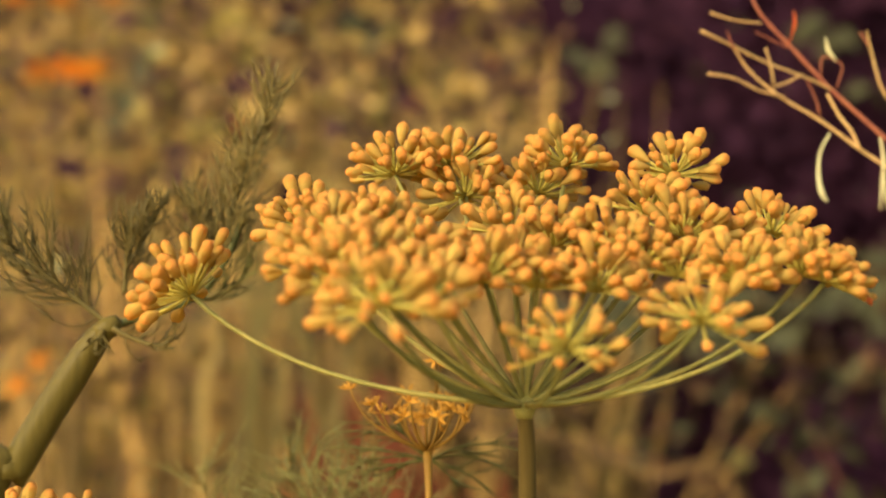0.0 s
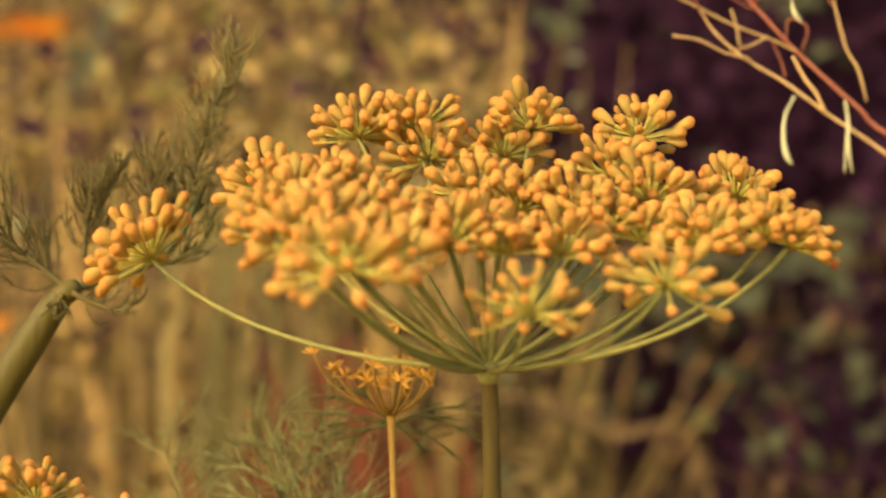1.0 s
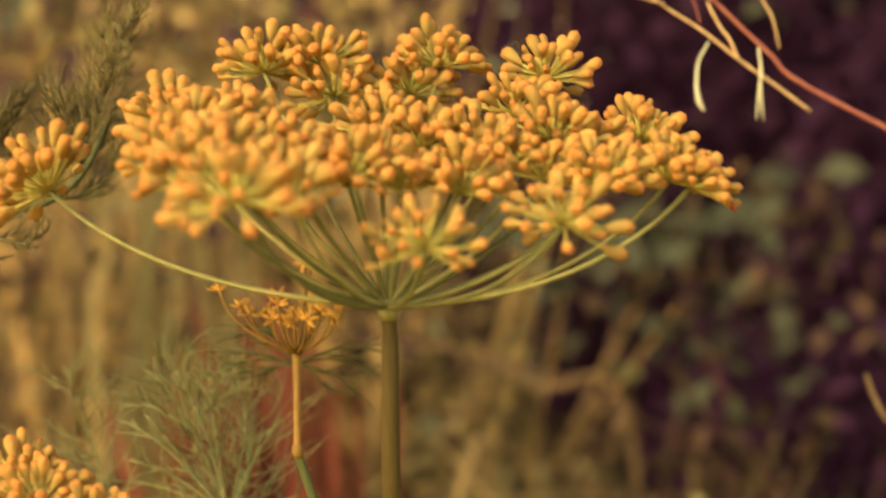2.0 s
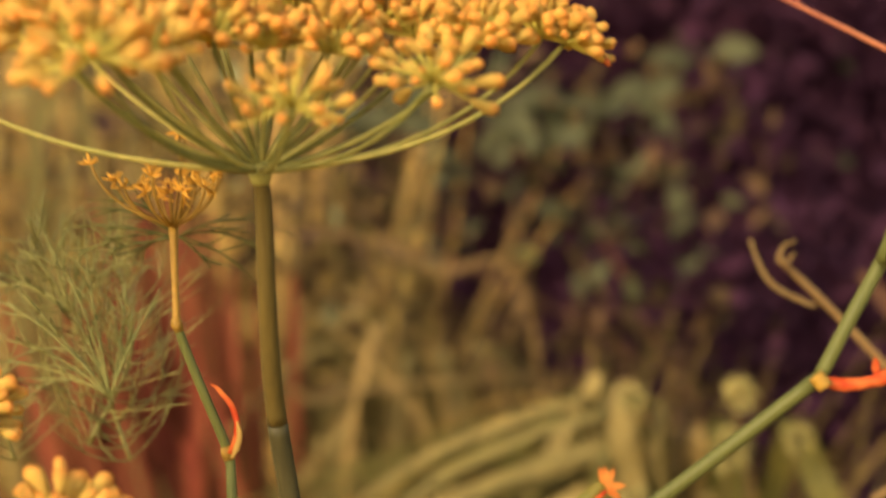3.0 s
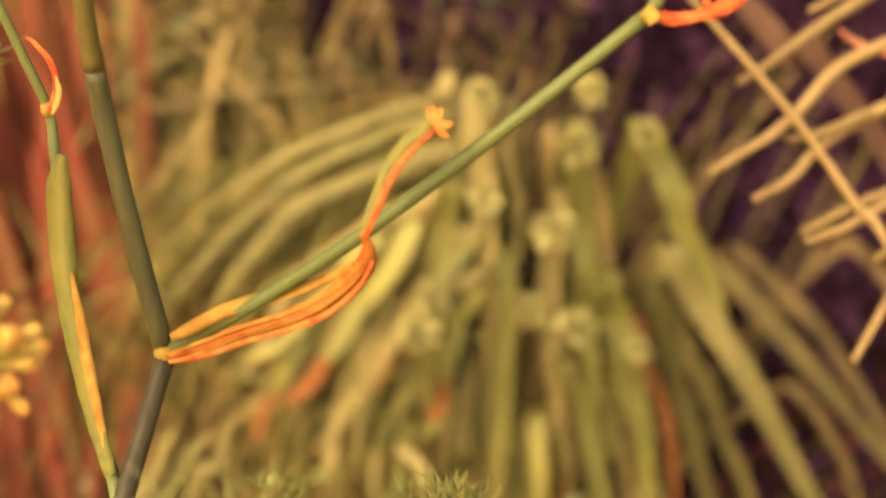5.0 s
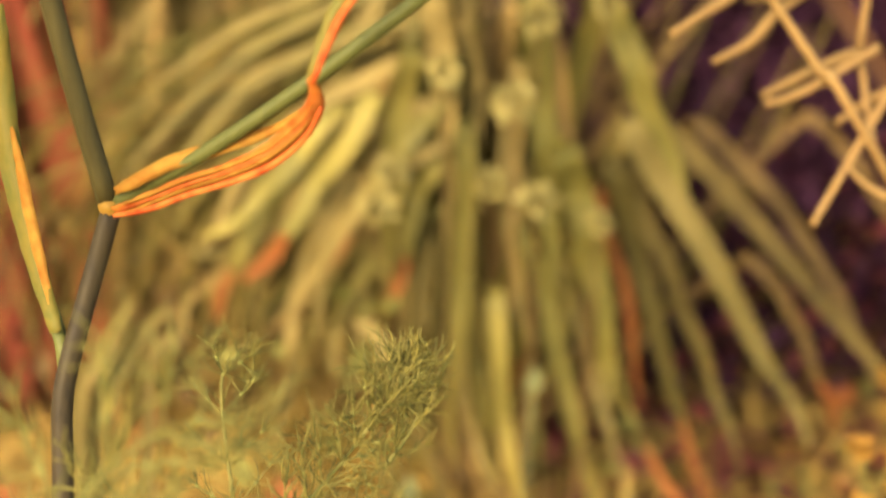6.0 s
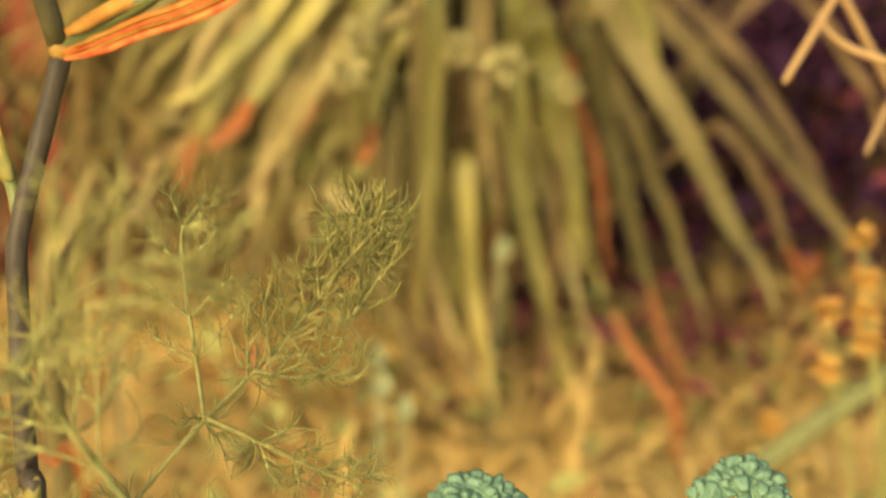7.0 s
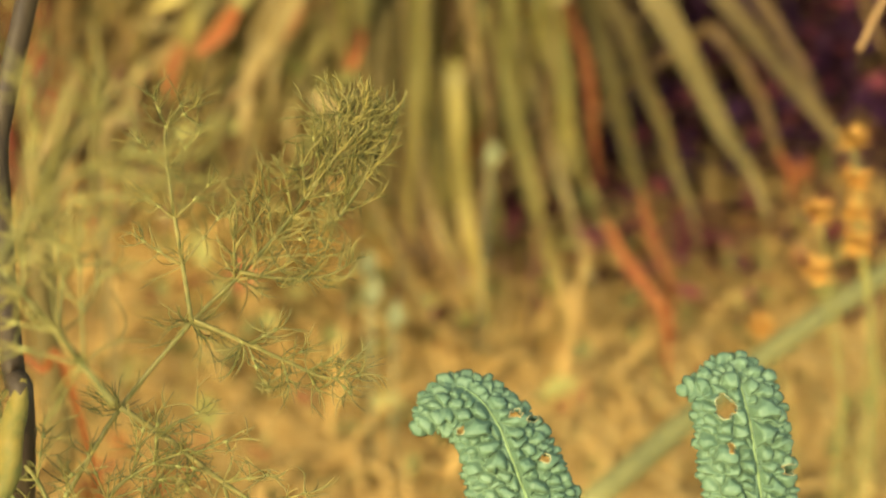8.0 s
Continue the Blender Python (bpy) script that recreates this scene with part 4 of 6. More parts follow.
twig(dry, [(0.1644, 0.4346, 0.6700), (0.1646, 0.4334, 0.6583), (0.1667, 0.4323, 0.6436)], [0.0006, 0.0009], M_REDTWIG)

bracken = thing("dead_bracken", (0.58, 0.62, 0.0), "dead straw-coloured frond with forked stiff pinnae", "dry plant")
twig(bracken, [(0.1688, 0.5061, 0.5581), (0.1754, 0.5096, 0.5520), (0.1855, 0.5122, 0.5424), (0.2001, 0.5135, 0.5276), (0.2187, 0.5134, 0.5080), (0.2351, 0.5138, 0.4900), (0.2466, 0.5151, 0.4755), (0.2636, 0.5144, 0.4534), (0.2826, 0.5130, 0.4289), (0.50, 0.62, 0.12), (0.58, 0.62, 0.0)], [0.0010, 0.0013, 0.0015, 0.0016, 0.0018, 0.0020], M_DRY, "main_twig")
twig(bracken, [(0.1591, 0.5058, 0.5648), (0.1617, 0.5038, 0.5573), (0.1667, 0.5017, 0.5495), (0.1776, 0.5002, 0.5439), (0.1812, 0.5000, 0.5430)], [0.0006, 0.0010, 0.0009], M_DRY)
twig(bracken, [(0.1685, 0.5041, 0.5583), (0.1704, 0.5052, 0.5627), (0.1746, 0.5057, 0.5646)], [0.0010, 0.0006, 0.0004], M_DRY)
twig(bracken, [(0.1700, 0.5038, 0.5571), (0.1722, 0.5044, 0.5580), (0.1741, 0.5048, 0.5606)], [0.0008, 0.0006, 0.0003], M_DRY)
twig(bracken, [(0.2178, 0.5370, 0.4994), (0.2296, 0.5390, 0.5069), (0.2476, 0.5425, 0.5198), (0.2657, 0.5456, 0.5312), (0.2808, 0.5478, 0.5396)], [0.0015, 0.0020, 0.0026, 0.0024], M_DRY, "pinna")
twig(bracken, [(0.2049, 0.5138, 0.4709), (0.2149, 0.5155, 0.4772), (0.2263, 0.5174, 0.4841), (0.2363, 0.5197, 0.4927), (0.2475, 0.5231, 0.5054), (0.2583, 0.5250, 0.5124), (0.2761, 0.5269, 0.5196)], [0.0014, 0.0021, 0.0026, 0.0024], M_DRY, "pinna")
twig(bracken, [(0.2236, 0.5258, 0.4576), (0.2379, 0.5279, 0.4655), (0.2481, 0.5310, 0.4769), (0.2662, 0.5341, 0.4883), (0.2813, 0.5358, 0.4946)], [0.0014, 0.0022, 0.0025, 0.0024], M_DRY, "pinna")
twig(bracken, [(0.2338, 0.5267, 0.4804), (0.2484, 0.5275, 0.4832), (0.2647, 0.5295, 0.4904)], [0.0012, 0.0018, 0.0020], M_DRY, "pinna")
twig(bracken, [(0.2432, 0.5275, 0.4445), (0.2630, 0.5301, 0.4542), (0.2791, 0.5318, 0.4606)], [0.0014, 0.0022, 0.0022], M_DRY, "pinna")
twig(bracken, [(0.2468, 0.5588, 0.5226), (0.2554, 0.5599, 0.5269), (0.2701, 0.5622, 0.5355), (0.2857, 0.5640, 0.5419)], [0.0010, 0.0018, 0.0020], M_DRY, "pinna")
twig(bracken, [(0.2588, 0.5571, 0.5164), (0.2621, 0.5563, 0.5133), (0.2704, 0.5552, 0.5092), (0.2861, 0.5544, 0.5062)], [0.0008, 0.0014, 0.0018], M_REDTWIG, "pinna")
twig(bracken, [(0.2489, 0.5796, 0.5617), (0.2579, 0.5771, 0.5522), (0.2679, 0.5745, 0.5427), (0.2731, 0.5728, 0.5363), (0.2892, 0.5695, 0.5237)], [0.0010, 0.0016, 0.0018], M_REDTWIG, "pinna")
twig(bracken, [(0.2599, 0.5020, 0.4029), (0.2683, 0.5073, 0.4162), (0.2778, 0.5133, 0.4313), (0.2873, 0.5194, 0.4465), (0.2989, 0.5261, 0.4635)], [0.0012, 0.0016, 0.0017], M_DRY, "pinna")
twig(bracken, [(0.2688, 0.5017, 0.4287), (0.2724, 0.4993, 0.4235), (0.2784, 0.4971, 0.4191), (0.2880, 0.4951, 0.4154), (0.3024, 0.4930, 0.4121)], [0.0004, 0.0012, 0.0018], M_DRY, "pinna")
twig(bracken, [(0.2431, 0.5203, 0.4435), (0.2555, 0.5213, 0.4473), (0.2679, 0.5235, 0.4540), (0.2845, 0.5268, 0.4635)], [0.0012, 0.0018, 0.0018], M_DRY, "pinna")
twig(bracken, [(0.2717, 0.5259, 0.4345), (0.2813, 0.5282, 0.4409), (0.2939, 0.5305, 0.4477)], [0.0012, 0.0018, 0.0018], M_DRY, "pinna")
twig(bracken, [(0.2948, 0.5034, 0.3744), (0.2996, 0.5078, 0.3838), (0.3062, 0.5135, 0.3960)], [0.0010, 0.0014, 0.0014], M_DRY, "pinna")
for a, b in (((0.2808, 0.5478, 0.5396), (0.2761, 0.5269, 0.5196)), ((0.2761, 0.5269, 0.5196), (0.2813, 0.5358, 0.4946)), ((0.2813, 0.5358, 0.4946), (0.2791, 0.5318, 0.4606)), ((0.2791, 0.5318, 0.4606), (0.2826, 0.5130, 0.4289))):
    twig(bracken, [a, b], 0.0015, M_DRY, "rachis")


# ---- kale leaves ----
def kale_leaf(outline, rib_line, seed, holes, back, label):
    """A blistered, rolled-edge leaf: a dome over its outline, puffed up between a net of sunk veins, with bitten holes."""
    rng = random.Random(seed)
    ring = smooth(list(outline) + [outline[0]], 30)[:-1]
    mid = sum(ring, Vector()) / len(ring)
    ex = Vector((1, 0, 0))
    norm = ex.cross(Vector(outline[0]) - Vector(outline[len(outline) // 2])).normalized()
    if norm.y > 0:
        norm = -norm
    ex = (ex - norm * ex.dot(norm)).normalized()
    ey = norm.cross(ex)
    flat = lambda p: ((Vector(p) - mid).dot(ex), (Vector(p) - mid).dot(ey))
    poly = np.array([flat(p) for p in ring])
    wob = np.array([noise.noise(Vector((p[0] * 420, p[1] * 420, seed))) for p in poly])
    cen = poly.mean(axis=0)
    poly = cen + (poly - cen) * (0.955 + 0.022 * wob)[:, None]
    ribs = np.array([flat(p) for p in smooth(rib_line, 14)])
    step, roll_r = 0.00025, 0.0062
    xs = np.arange(poly[:, 0].min() - 2 * step, poly[:, 0].max() + 2 * step, step)
    ys = np.arange(poly[:, 1].min() - 2 * step, poly[:, 1].max() + 2 * step, step)
    gx, gy = np.meshgrid(xs, ys)
    px, py = gx.ravel(), gy.ravel()
    inside = np.zeros(len(px), bool)
    near_d = np.full(len(px), 9.0)
    near_x, near_y = np.zeros(len(px)), np.zeros(len(px))
    for k in range(len(poly)):
        (ax, ay), (bx, by) = poly[k - 1], poly[k]
        inside ^= ((ay > py) != (by > py)) & (px < (bx - ax) * (py - ay) / (by - ay + 1e-12) + ax)
        t = np.clip(((px - ax) * (bx - ax) + (py - ay) * (by - ay)) / ((bx - ax) ** 2 + (by - ay) ** 2 + 1e-12), 0, 1)
        qx, qy = ax + t * (bx - ax), ay + t * (by - ay)
        d = np.hypot(px - qx, py - qy)
        win = d < near_d
        near_d = np.where(win, d, near_d)
        near_x, near_y = np.where(win, qx, near_x), np.where(win, qy, near_y)
    out_x, out_y = near_x - px, near_y - py
    length = np.hypot(out_x, out_y) + 1e-9
    out_x, out_y = out_x / length, out_y / length
    px, py = np.where(inside, px, near_x), np.where(inside, py, near_y)
    dist = np.where(inside, near_d, 0.0)
    sin = 1 - np.minimum(dist, roll_r) / roll_r
    cos = np.sqrt(1 - sin**2 * 0.98)
    top = ys.max()
    depth = -roll_r * 0.85 * (1 - cos) - back * np.clip(1 - (top - py) / 0.022, 0, 1) ** 2
    base = np.stack([px, py, depth], axis=1)
    rib_d = np.full(len(px), 9.0)
    for qx, qy in ribs:
        rib_d = np.minimum(rib_d, np.hypot(px - qx, py - qy))
    # seeds of the blisters, smaller towards the margin
    order = [k for k in range(len(px)) if inside[k]]
    rng.shuffle(order)
    seeds, sizes = np.zeros((0, 3)), np.zeros(0)
    for k in order[:9000]:
        if rib_d[k] < 0.0011:
            continue
        r = (0.0022 + 0.0019 * min(1.0, dist[k] / 0.006)) * rng.uniform(0.6, 1.3)
        if len(seeds) == 0 or np.all(np.hypot(np.hypot(seeds[:, 0] - base[k, 0], (seeds[:, 1] - base[k, 1]) * 1.35), seeds[:, 2] - base[k, 2]) > (sizes + r) / 2):
            seeds, sizes = np.vstack([seeds, base[k]]), np.append(sizes, r)
    f1, f2, tall = np.full(len(px), 9.0), np.full(len(px), 9.0), np.zeros(len(px))
    warp = np.array([noise.noise(Vector((x * 380, y * 380, seed))) for x, y in zip(px, py)]) * 0.0013
    for (sx, sy, sz), r in zip(seeds, sizes):
        d = np.sqrt((px + warp - sx) ** 2 + ((py - warp - sy) * 1.35) ** 2 + (depth - sz) ** 2) / r * 0.0028
        tall = np.where(d < f1, r, tall)
        f2 = np.where(d < f1, f1, np.minimum(f2, d))
        f1 = np.minimum(f1, d)
    q = np.clip(2 * f1 / (f1 + f2), 0, 1)
    fine = np.array([noise.noise(Vector((x * 900, y * 900, seed + 5))) for x, y in zip(px, py)])
    puff = tall * 1.05 * (1 - q**3.2) ** 0.60 + fine * 0.00022
    groove = 1 - np.exp(-((rib_d / 0.0009) ** 2))
    puff = puff * groove + 0.0006 * np.exp(-((rib_d / 0.00045) ** 2))
    g = Geo()
    for k in range(len(px)):
        h = puff[k]
        a, b, c = px[k] + out_x[k] * sin[k] * h * 0.8, py[k] + out_y[k] * sin[k] * h * 0.8, depth[k] + h * cos[k]
        g.v.append(mid + ex * a + ey * b + norm * c)
    cols = len(xs)
    spots = [(flat(p), ru, rv) for p, ru, rv in holes]
    for j in range(len(ys) - 1):
        for i in range(cols - 1):
            k = j * cols + i
            quad = (k, k + 1, k + cols + 1, k + cols)
            if not any(inside[v] for v in quad):
                continue
            x, y = px[k] + step / 2, py[k] + step / 2
            if any(((x - c[0]) / ru) ** 2 + ((y - c[1]) / rv) ** 2 < 1 + 0.3 * math.sin(3 * math.atan2(y - c[1], x - c[0]) + c[0] * 900) for c, ru, rv in spots):
                continue
            g.f.append(quad)
    used = sorted({v for f in g.f for v in f})
    place = {v: i for i, v in enumerate(used)}
    full = g.v
    g.v = [full[v] for v in used]
    g.f = [tuple(place[v] for v in f) for f in g.f]
    base_p = Vector(rib_line[0])
    plant = thing("kale_leaf", (base_p.x, base_p.y, 0.0), label, "kale leaf", "kale leaves")
    ob = part("blade", g, M_KALE, plant)
    solid = ob.modifiers.new("thickness", "SOLIDIFY")
    solid.thickness, solid.offset = 0.0005, -1
    def on_leaf(x, y):
        i = min(cols - 1, max(0, int(round((x - xs[0]) / step))))
        j = min(len(ys) - 1, max(0, int(round((y - ys[0]) / step))))
        return full[j * cols + i]
    part("midrib", tube(Geo(), [on_leaf(*p) + norm * 0.00005 for p in ribs[::4]], [0.00045, 0.00036, 0.00026, 0.00012], 8), M_KALE_RIB, plant, "pale green midrib")
    foot = Vector((base_p.x, base_p.y, 0.0))
    part("petiole", tube(Geo(), smooth([foot, (foot + base_p) / 2 + Vector((0.004, 0.0, 0)), base_p - norm * 0.001], 6), [0.004, 0.0028, 0.0018], 10), M_KALE_RIB, plant)
    for c, ru, rv in spots:
        rim = []
        for k in range(25):
            a = 2 * math.pi * k / 24
            r = math.sqrt(1 + 0.3 * math.sin(3 * math.atan2(rv * math.sin(a), ru * math.cos(a)) + c[0] * 900))
            rim.append(on_leaf(c[0] + ru * r * math.cos(a), c[1] + rv * r * math.sin(a)))
        part("bitten_rim", tube(Geo(), rim, 0.00011, 5), M_RIM, plant)
    return plant


kale_leaf([(0.1731, 0.2573, 0.3197), (0.1674, 0.2685, 0.3381), (0.1626, 0.2788, 0.3553), (0.1586, 0.2841, 0.3639), (0.1545, 0.2880, 0.3701), (0.1490, 0.2920, 0.3762), (0.1425, 0.2949, 0.3804), (0.1367, 0.2963, 0.3820), (0.1308, 0.2961, 0.3810), (0.1254, 0.2946, 0.3778), (0.1229, 0.2924, 0.3736), (0.1232, 0.2907, 0.3708), (0.1263, 0.2902, 0.3703), (0.1303, 0.2896, 0.3698), (0.1331, 0.2880, 0.3674), (0.1347, 0.2854, 0.3631), (0.1361, 0.2812, 0.3560), (0.1393, 0.2710, 0.3391), (0.1433, 0.2594, 0.3196)],
          [(0.1582, 0.2587, 0.3202), (0.1551, 0.2690, 0.3374), (0.1497, 0.2797, 0.3552), (0.1462, 0.2850, 0.3638), (0.1434, 0.2892, 0.3706), (0.1399, 0.2922, 0.3754), (0.1363, 0.2940, 0.3780), (0.1332, 0.2946, 0.3788)], 3,
          [((0.1466, 0.2905, 0.3732), 0.0013, 0.0009), ((0.1497, 0.2895, 0.3719), 0.0017, 0.0006), ((0.1345, 0.2898, 0.3706), 0.0009, 0.0010), ((0.1528, 0.2850, 0.3647), 0.0007, 0.0009)], 0.012, "blue-green blistered kale leaf with its tip bent over")
kale_leaf([(0.2214, 0.2554, 0.3187), (0.2174, 0.2671, 0.3383), (0.2143, 0.2774, 0.3556), (0.2134, 0.2822, 0.3636), (0.2125, 0.2866, 0.3712), (0.2118, 0.2904, 0.3775), (0.2099, 0.2931, 0.3819), (0.2062, 0.2950, 0.3847), (0.2016, 0.2959, 0.3858), (0.1968, 0.2956, 0.3846), (0.1914, 0.2942, 0.3814), (0.1870, 0.2928, 0.3785), (0.1905, 0.2919, 0.3774), (0.1905, 0.2892, 0.3727), (0.1907, 0.2851, 0.3659), (0.1923, 0.2796, 0.3566), (0.1947, 0.2687, 0.3382), (0.1985, 0.2570, 0.3185)],
          [(0.2100, 0.2565, 0.3192), (0.2072, 0.2679, 0.3382), (0.2050, 0.2777, 0.3550), (0.2039, 0.2826, 0.3631), (0.2029, 0.2873, 0.3711), (0.2020, 0.2911, 0.3775), (0.2016, 0.2938, 0.3820)], 8,
          [((0.1972, 0.2899, 0.3752), 0.0021, 0.0027), ((0.2111, 0.2816, 0.3624), 0.0016, 0.0012), ((0.1977, 0.2852, 0.3668), 0.0008, 0.0012)], 0.010, "blue-green blistered kale leaf with a large bitten hole")

# ---- drooping strap-leaved clump ----
CROWN = Vector((0.172, 0.945, 0.0))


def strap(clump, crest, bend, tip, width, material=M_STRAP, end_material=None):
    """One broad leaf: it rises from the crown, folds over at its crest and hangs to its tip."""
    crest, bend, tip = Vector(crest), Vector(bend), Vector(tip)
    rng = random.Random(int(crest.x * 4000 + tip.z * 900))
    rise = [CROWN + UP * 0.04, CROWN * 0.5 + crest * 0.5 + Vector((0, 0.015, crest.z * 0.10)), crest * 0.93 + CROWN * 0.07 + Vector((0, 0.012, crest.z * 0.045))]
    hang = bezier(crest, bend, tip, 7)
    hang = [p + Vector((rng.gauss(0, 0.0014), rng.gauss(0, 0.003), 0)) for p in hang]
    line = smooth([*rise, *hang], 3)
    taper = [0.5, 0.8, 0.95, 1.0, 1.0, 0.95, 0.86, 0.72, 0.5, 0.12]
    face = Vector((0.25 * (tip.x - crest.x) + rng.uniform(-0.5, 0.5), -1.0, 0.45))
    body = part("leaf", blade(Geo(), line, [width * k for k in taper], 0.0012, 0.16, face), material, clump)
    for k in range(5 if crest.x < 0.16 else 2 if crest.x < 0.23 else 0):
        drift = Vector((rng.gauss(0, 0.013), rng.uniform(0.008, 0.05), rng.uniform(-0.09, -0.01)))
        wide = rng.uniform(0.25, 0.7)
        fall = Vector((rng.gauss(0, 0.022), 0, rng.uniform(-0.012, 0.045)))
        mate = smooth([*(p + drift for p in rise), *(p + drift + fall * (q / 7) ** 2 + Vector((0, 0, max(0.0, 0.006 - (p + drift + fall).z))) for q, p in enumerate(hang))], 2)
        part("leaf", blade(Geo(), mate, [width * wide * f for f in taper], 0.001, 0.3, face + Vector((rng.uniform(-0.5, 0.5), 0, 0))), rng.choice((material, M_STRAP, M_PALE_STALK, M_PALE_STALK, M_MIDSTEM, M_MIDSTEM)), clump)
    if end_material:
        tail = [p + Vector((0, -0.0012, 0.0004)) for p in line[-7:]]
        part("withered_tip", blade(Geo(), tail, [width * 0.5, width * 0.82, width * 0.7, width * 0.35], 0.0008, 0.3, face), end_material, clump, "orange-brown withered leaf tip")
    return body


def strap_clump(cx, cy, n, reach, tops, widths, seed, fresh, dry_mat, label, ahead=(-0.17, 0.03), sides=(-1.0, 1.0)):
    """Arching strap leaves that rise from one crown and droop to the ground."""
    rng = random.Random(seed)
    clump = thing("strap_leaf_clump", (cx, cy, 0.0), label, "grass clump", "strap leaf clumps")
    part("crown", tube(Geo(), smooth([(cx, cy + 0.02, 0.0), (cx, cy + 0.02, tops[0] * 0.55), (cx, cy + 0.02, tops[0] * 1.05)], 4), [0.035, 0.028, 0.02], 12), M_DULL, clump)
    for i in range(n):
        side = sides[0] + ((i * 0.61803) % 1.0) * (sides[1] - sides[0])
        c = Vector((cx + 0.03 * side, cy + 0.01, 0))
        out = Vector((reach * side * rng.uniform(0.55, 1.1), rng.uniform(*ahead), 0))
        dirn = out.normalized()
        top = rng.uniform(*tops)
        foot = rng.uniform(0.0, 0.22) * rng.random() if side > -0.12 else rng.uniform(0.09, 0.25)
        arch, drop = 0.84, 0.46
        if side < -0.12:
            out.x *= 0.86
            top += 0.02
            arch, drop = 0.95, 0.66
        sway = Vector((rng.uniform(-0.02, 0.02), rng.uniform(-0.02, 0.02), 0))
        line = smooth([c + out * 0.02 + UP * (top - 0.10), c + out * 0.20 + UP * top, c + out * 0.48 + UP * (foot + (top - foot) * arch) + sway * 0.5, c + out * 0.78 + UP * (foot + (top - foot) * drop) + sway, c + out + sway + UP * (foot + 0.012)], 5)
        w = rng.uniform(*widths)
        part("leaf", blade(Geo(), line, [w * 0.7, w, w, w * 0.85, w * 0.15], 0.0008, 0.22, dirn + UP * 0.6), dry_mat if rng.random() < 0.12 else fresh, clump)
    return clump


clump = strap_clump(0.172, 0.945, 120, 0.44, (0.27, 0.385), (0.003, 0.0072), 12, M_STRAP, M_STRAP_DRY, "clump of arching olive strap leaves drooping to the ground", (-0.10, 0.05), (-1.0, -0.10))
strap(clump, (0.150, 0.845, 0.325), (0.142, 0.845, 0.209), (0.144, 0.845, 0.093), 0.0146)
strap(clump, (0.189, 0.842, 0.259), (0.219, 0.842, 0.142), (0.251, 0.842, 0.026), 0.0128)
strap(clump, (0.187, 0.850, 0.404), (0.198, 0.850, 0.300), (0.211, 0.850, 0.196), 0.0185)
strap(clump, (0.210, 0.838, 0.314), (0.238, 0.838, 0.233), (0.245, 0.838, 0.147), 0.0179)
strap(clump, (0.232, 0.856, 0.283), (0.256, 0.856, 0.211), (0.269, 0.856, 0.137), 0.0100, M_ORANGE_BLADE)
# darker skins on right-hand leaves paint in the clump's shaded side
strap(clump, (0.242, 0.866, 0.297), (0.278, 0.866, 0.186), (0.313, 0.866, 0.074), 0.0131, M_MIDSTEM)
strap(clump, (0.251, 0.872, 0.295), (0.307, 0.872, 0.184), (0.349, 0.872, 0.066), 0.0120, M_MIDSTEM)
strap(clump, (0.251, 0.850, 0.324), (0.324, 0.850, 0.219), (0.383, 0.850, 0.105), 0.0160, M_PALE_STALK)
strap(clump, (0.233, 0.860, 0.405), (0.258, 0.860, 0.333), (0.295, 0.860, 0.267), 0.0178)
strap(clump, (0.272, 0.872, 0.324), (0.371, 0.872, 0.224), (0.463, 0.872, 0.114), 0.0144, M_MIDSTEM)
strap(clump, (0.340, 0.866, 0.230), (0.383, 0.866, 0.178), (0.400, 0.866, 0.113), 0.0085, M_DULL, M_ORANGE_BLADE)
strap(clump, (0.303, 0.900, 0.312), (0.396, 0.900, 0.237), (0.439, 0.900, 0.126), 0.0123, M_DULL)
strap(clump, (0.388, 0.930, 0.307), (0.447, 0.930, 0.250), (0.485, 0.930, 0.177), 0.0090, M_DULL)
strap(clump, (0.210, 0.890, 0.274), (0.208, 0.890, 0.177), (0.230, 0.890, 0.083), 0.0110, M_MIDSTEM)
strap(clump, (0.170, 0.840, 0.218), (0.175, 0.840, 0.117), (0.199, 0.840, 0.019), 0.0122)
strap(clump, (0.165, 0.900, 0.199), (0.161, 0.900, 0.148), (0.164, 0.900, 0.096), 0.0136, M_PALE_STALK)
strap(clump, (0.131, 0.850, 0.429), (0.140, 0.850, 0.332), (0.141, 0.850, 0.235), 0.0140, M_PALE_STALK)
strap(clump, (0.116, 0.846, 0.373), (0.102, 0.846, 0.286), (0.101, 0.846, 0.198), 0.0152)
strap(clump, (0.180, 0.856, 0.360), (0.167, 0.856, 0.268), (0.195, 0.856, 0.177), 0.0159, M_PALE_STALK)
strap(clump, (0.090, 0.842, 0.346), (0.058, 0.842, 0.285), (0.014, 0.842, 0.231), 0.0134, M_STRAP, M_ORANGE_BLADE)
strap(clump, (0.133, 0.848, 0.345), (0.087, 0.848, 0.296), (0.062, 0.848, 0.234), 0.0123, M_STRAP, M_ORANGE_BLADE)
strap(clump, (0.067, 0.850, 0.337), (0.036, 0.850, 0.289), (-0.011, 0.850, 0.257), 0.0135)
strap(clump, (0.045, 0.856, 0.300), (0.007, 0.856, 0.256), (-0.008, 0.856, 0.200), 0.0106, M_STRAP, M_ORANGE_BLADE)
strap(clump, (0.133, 0.850, 0.310), (0.113, 0.850, 0.265), (0.106, 0.850, 0.216), 0.0105, M_STRAP, M_ORANGE_BLADE)
strap(clump, (0.106, 0.866, 0.297), (0.080, 0.866, 0.228), (0.087, 0.866, 0.154), 0.0131, M_PALE_STALK)
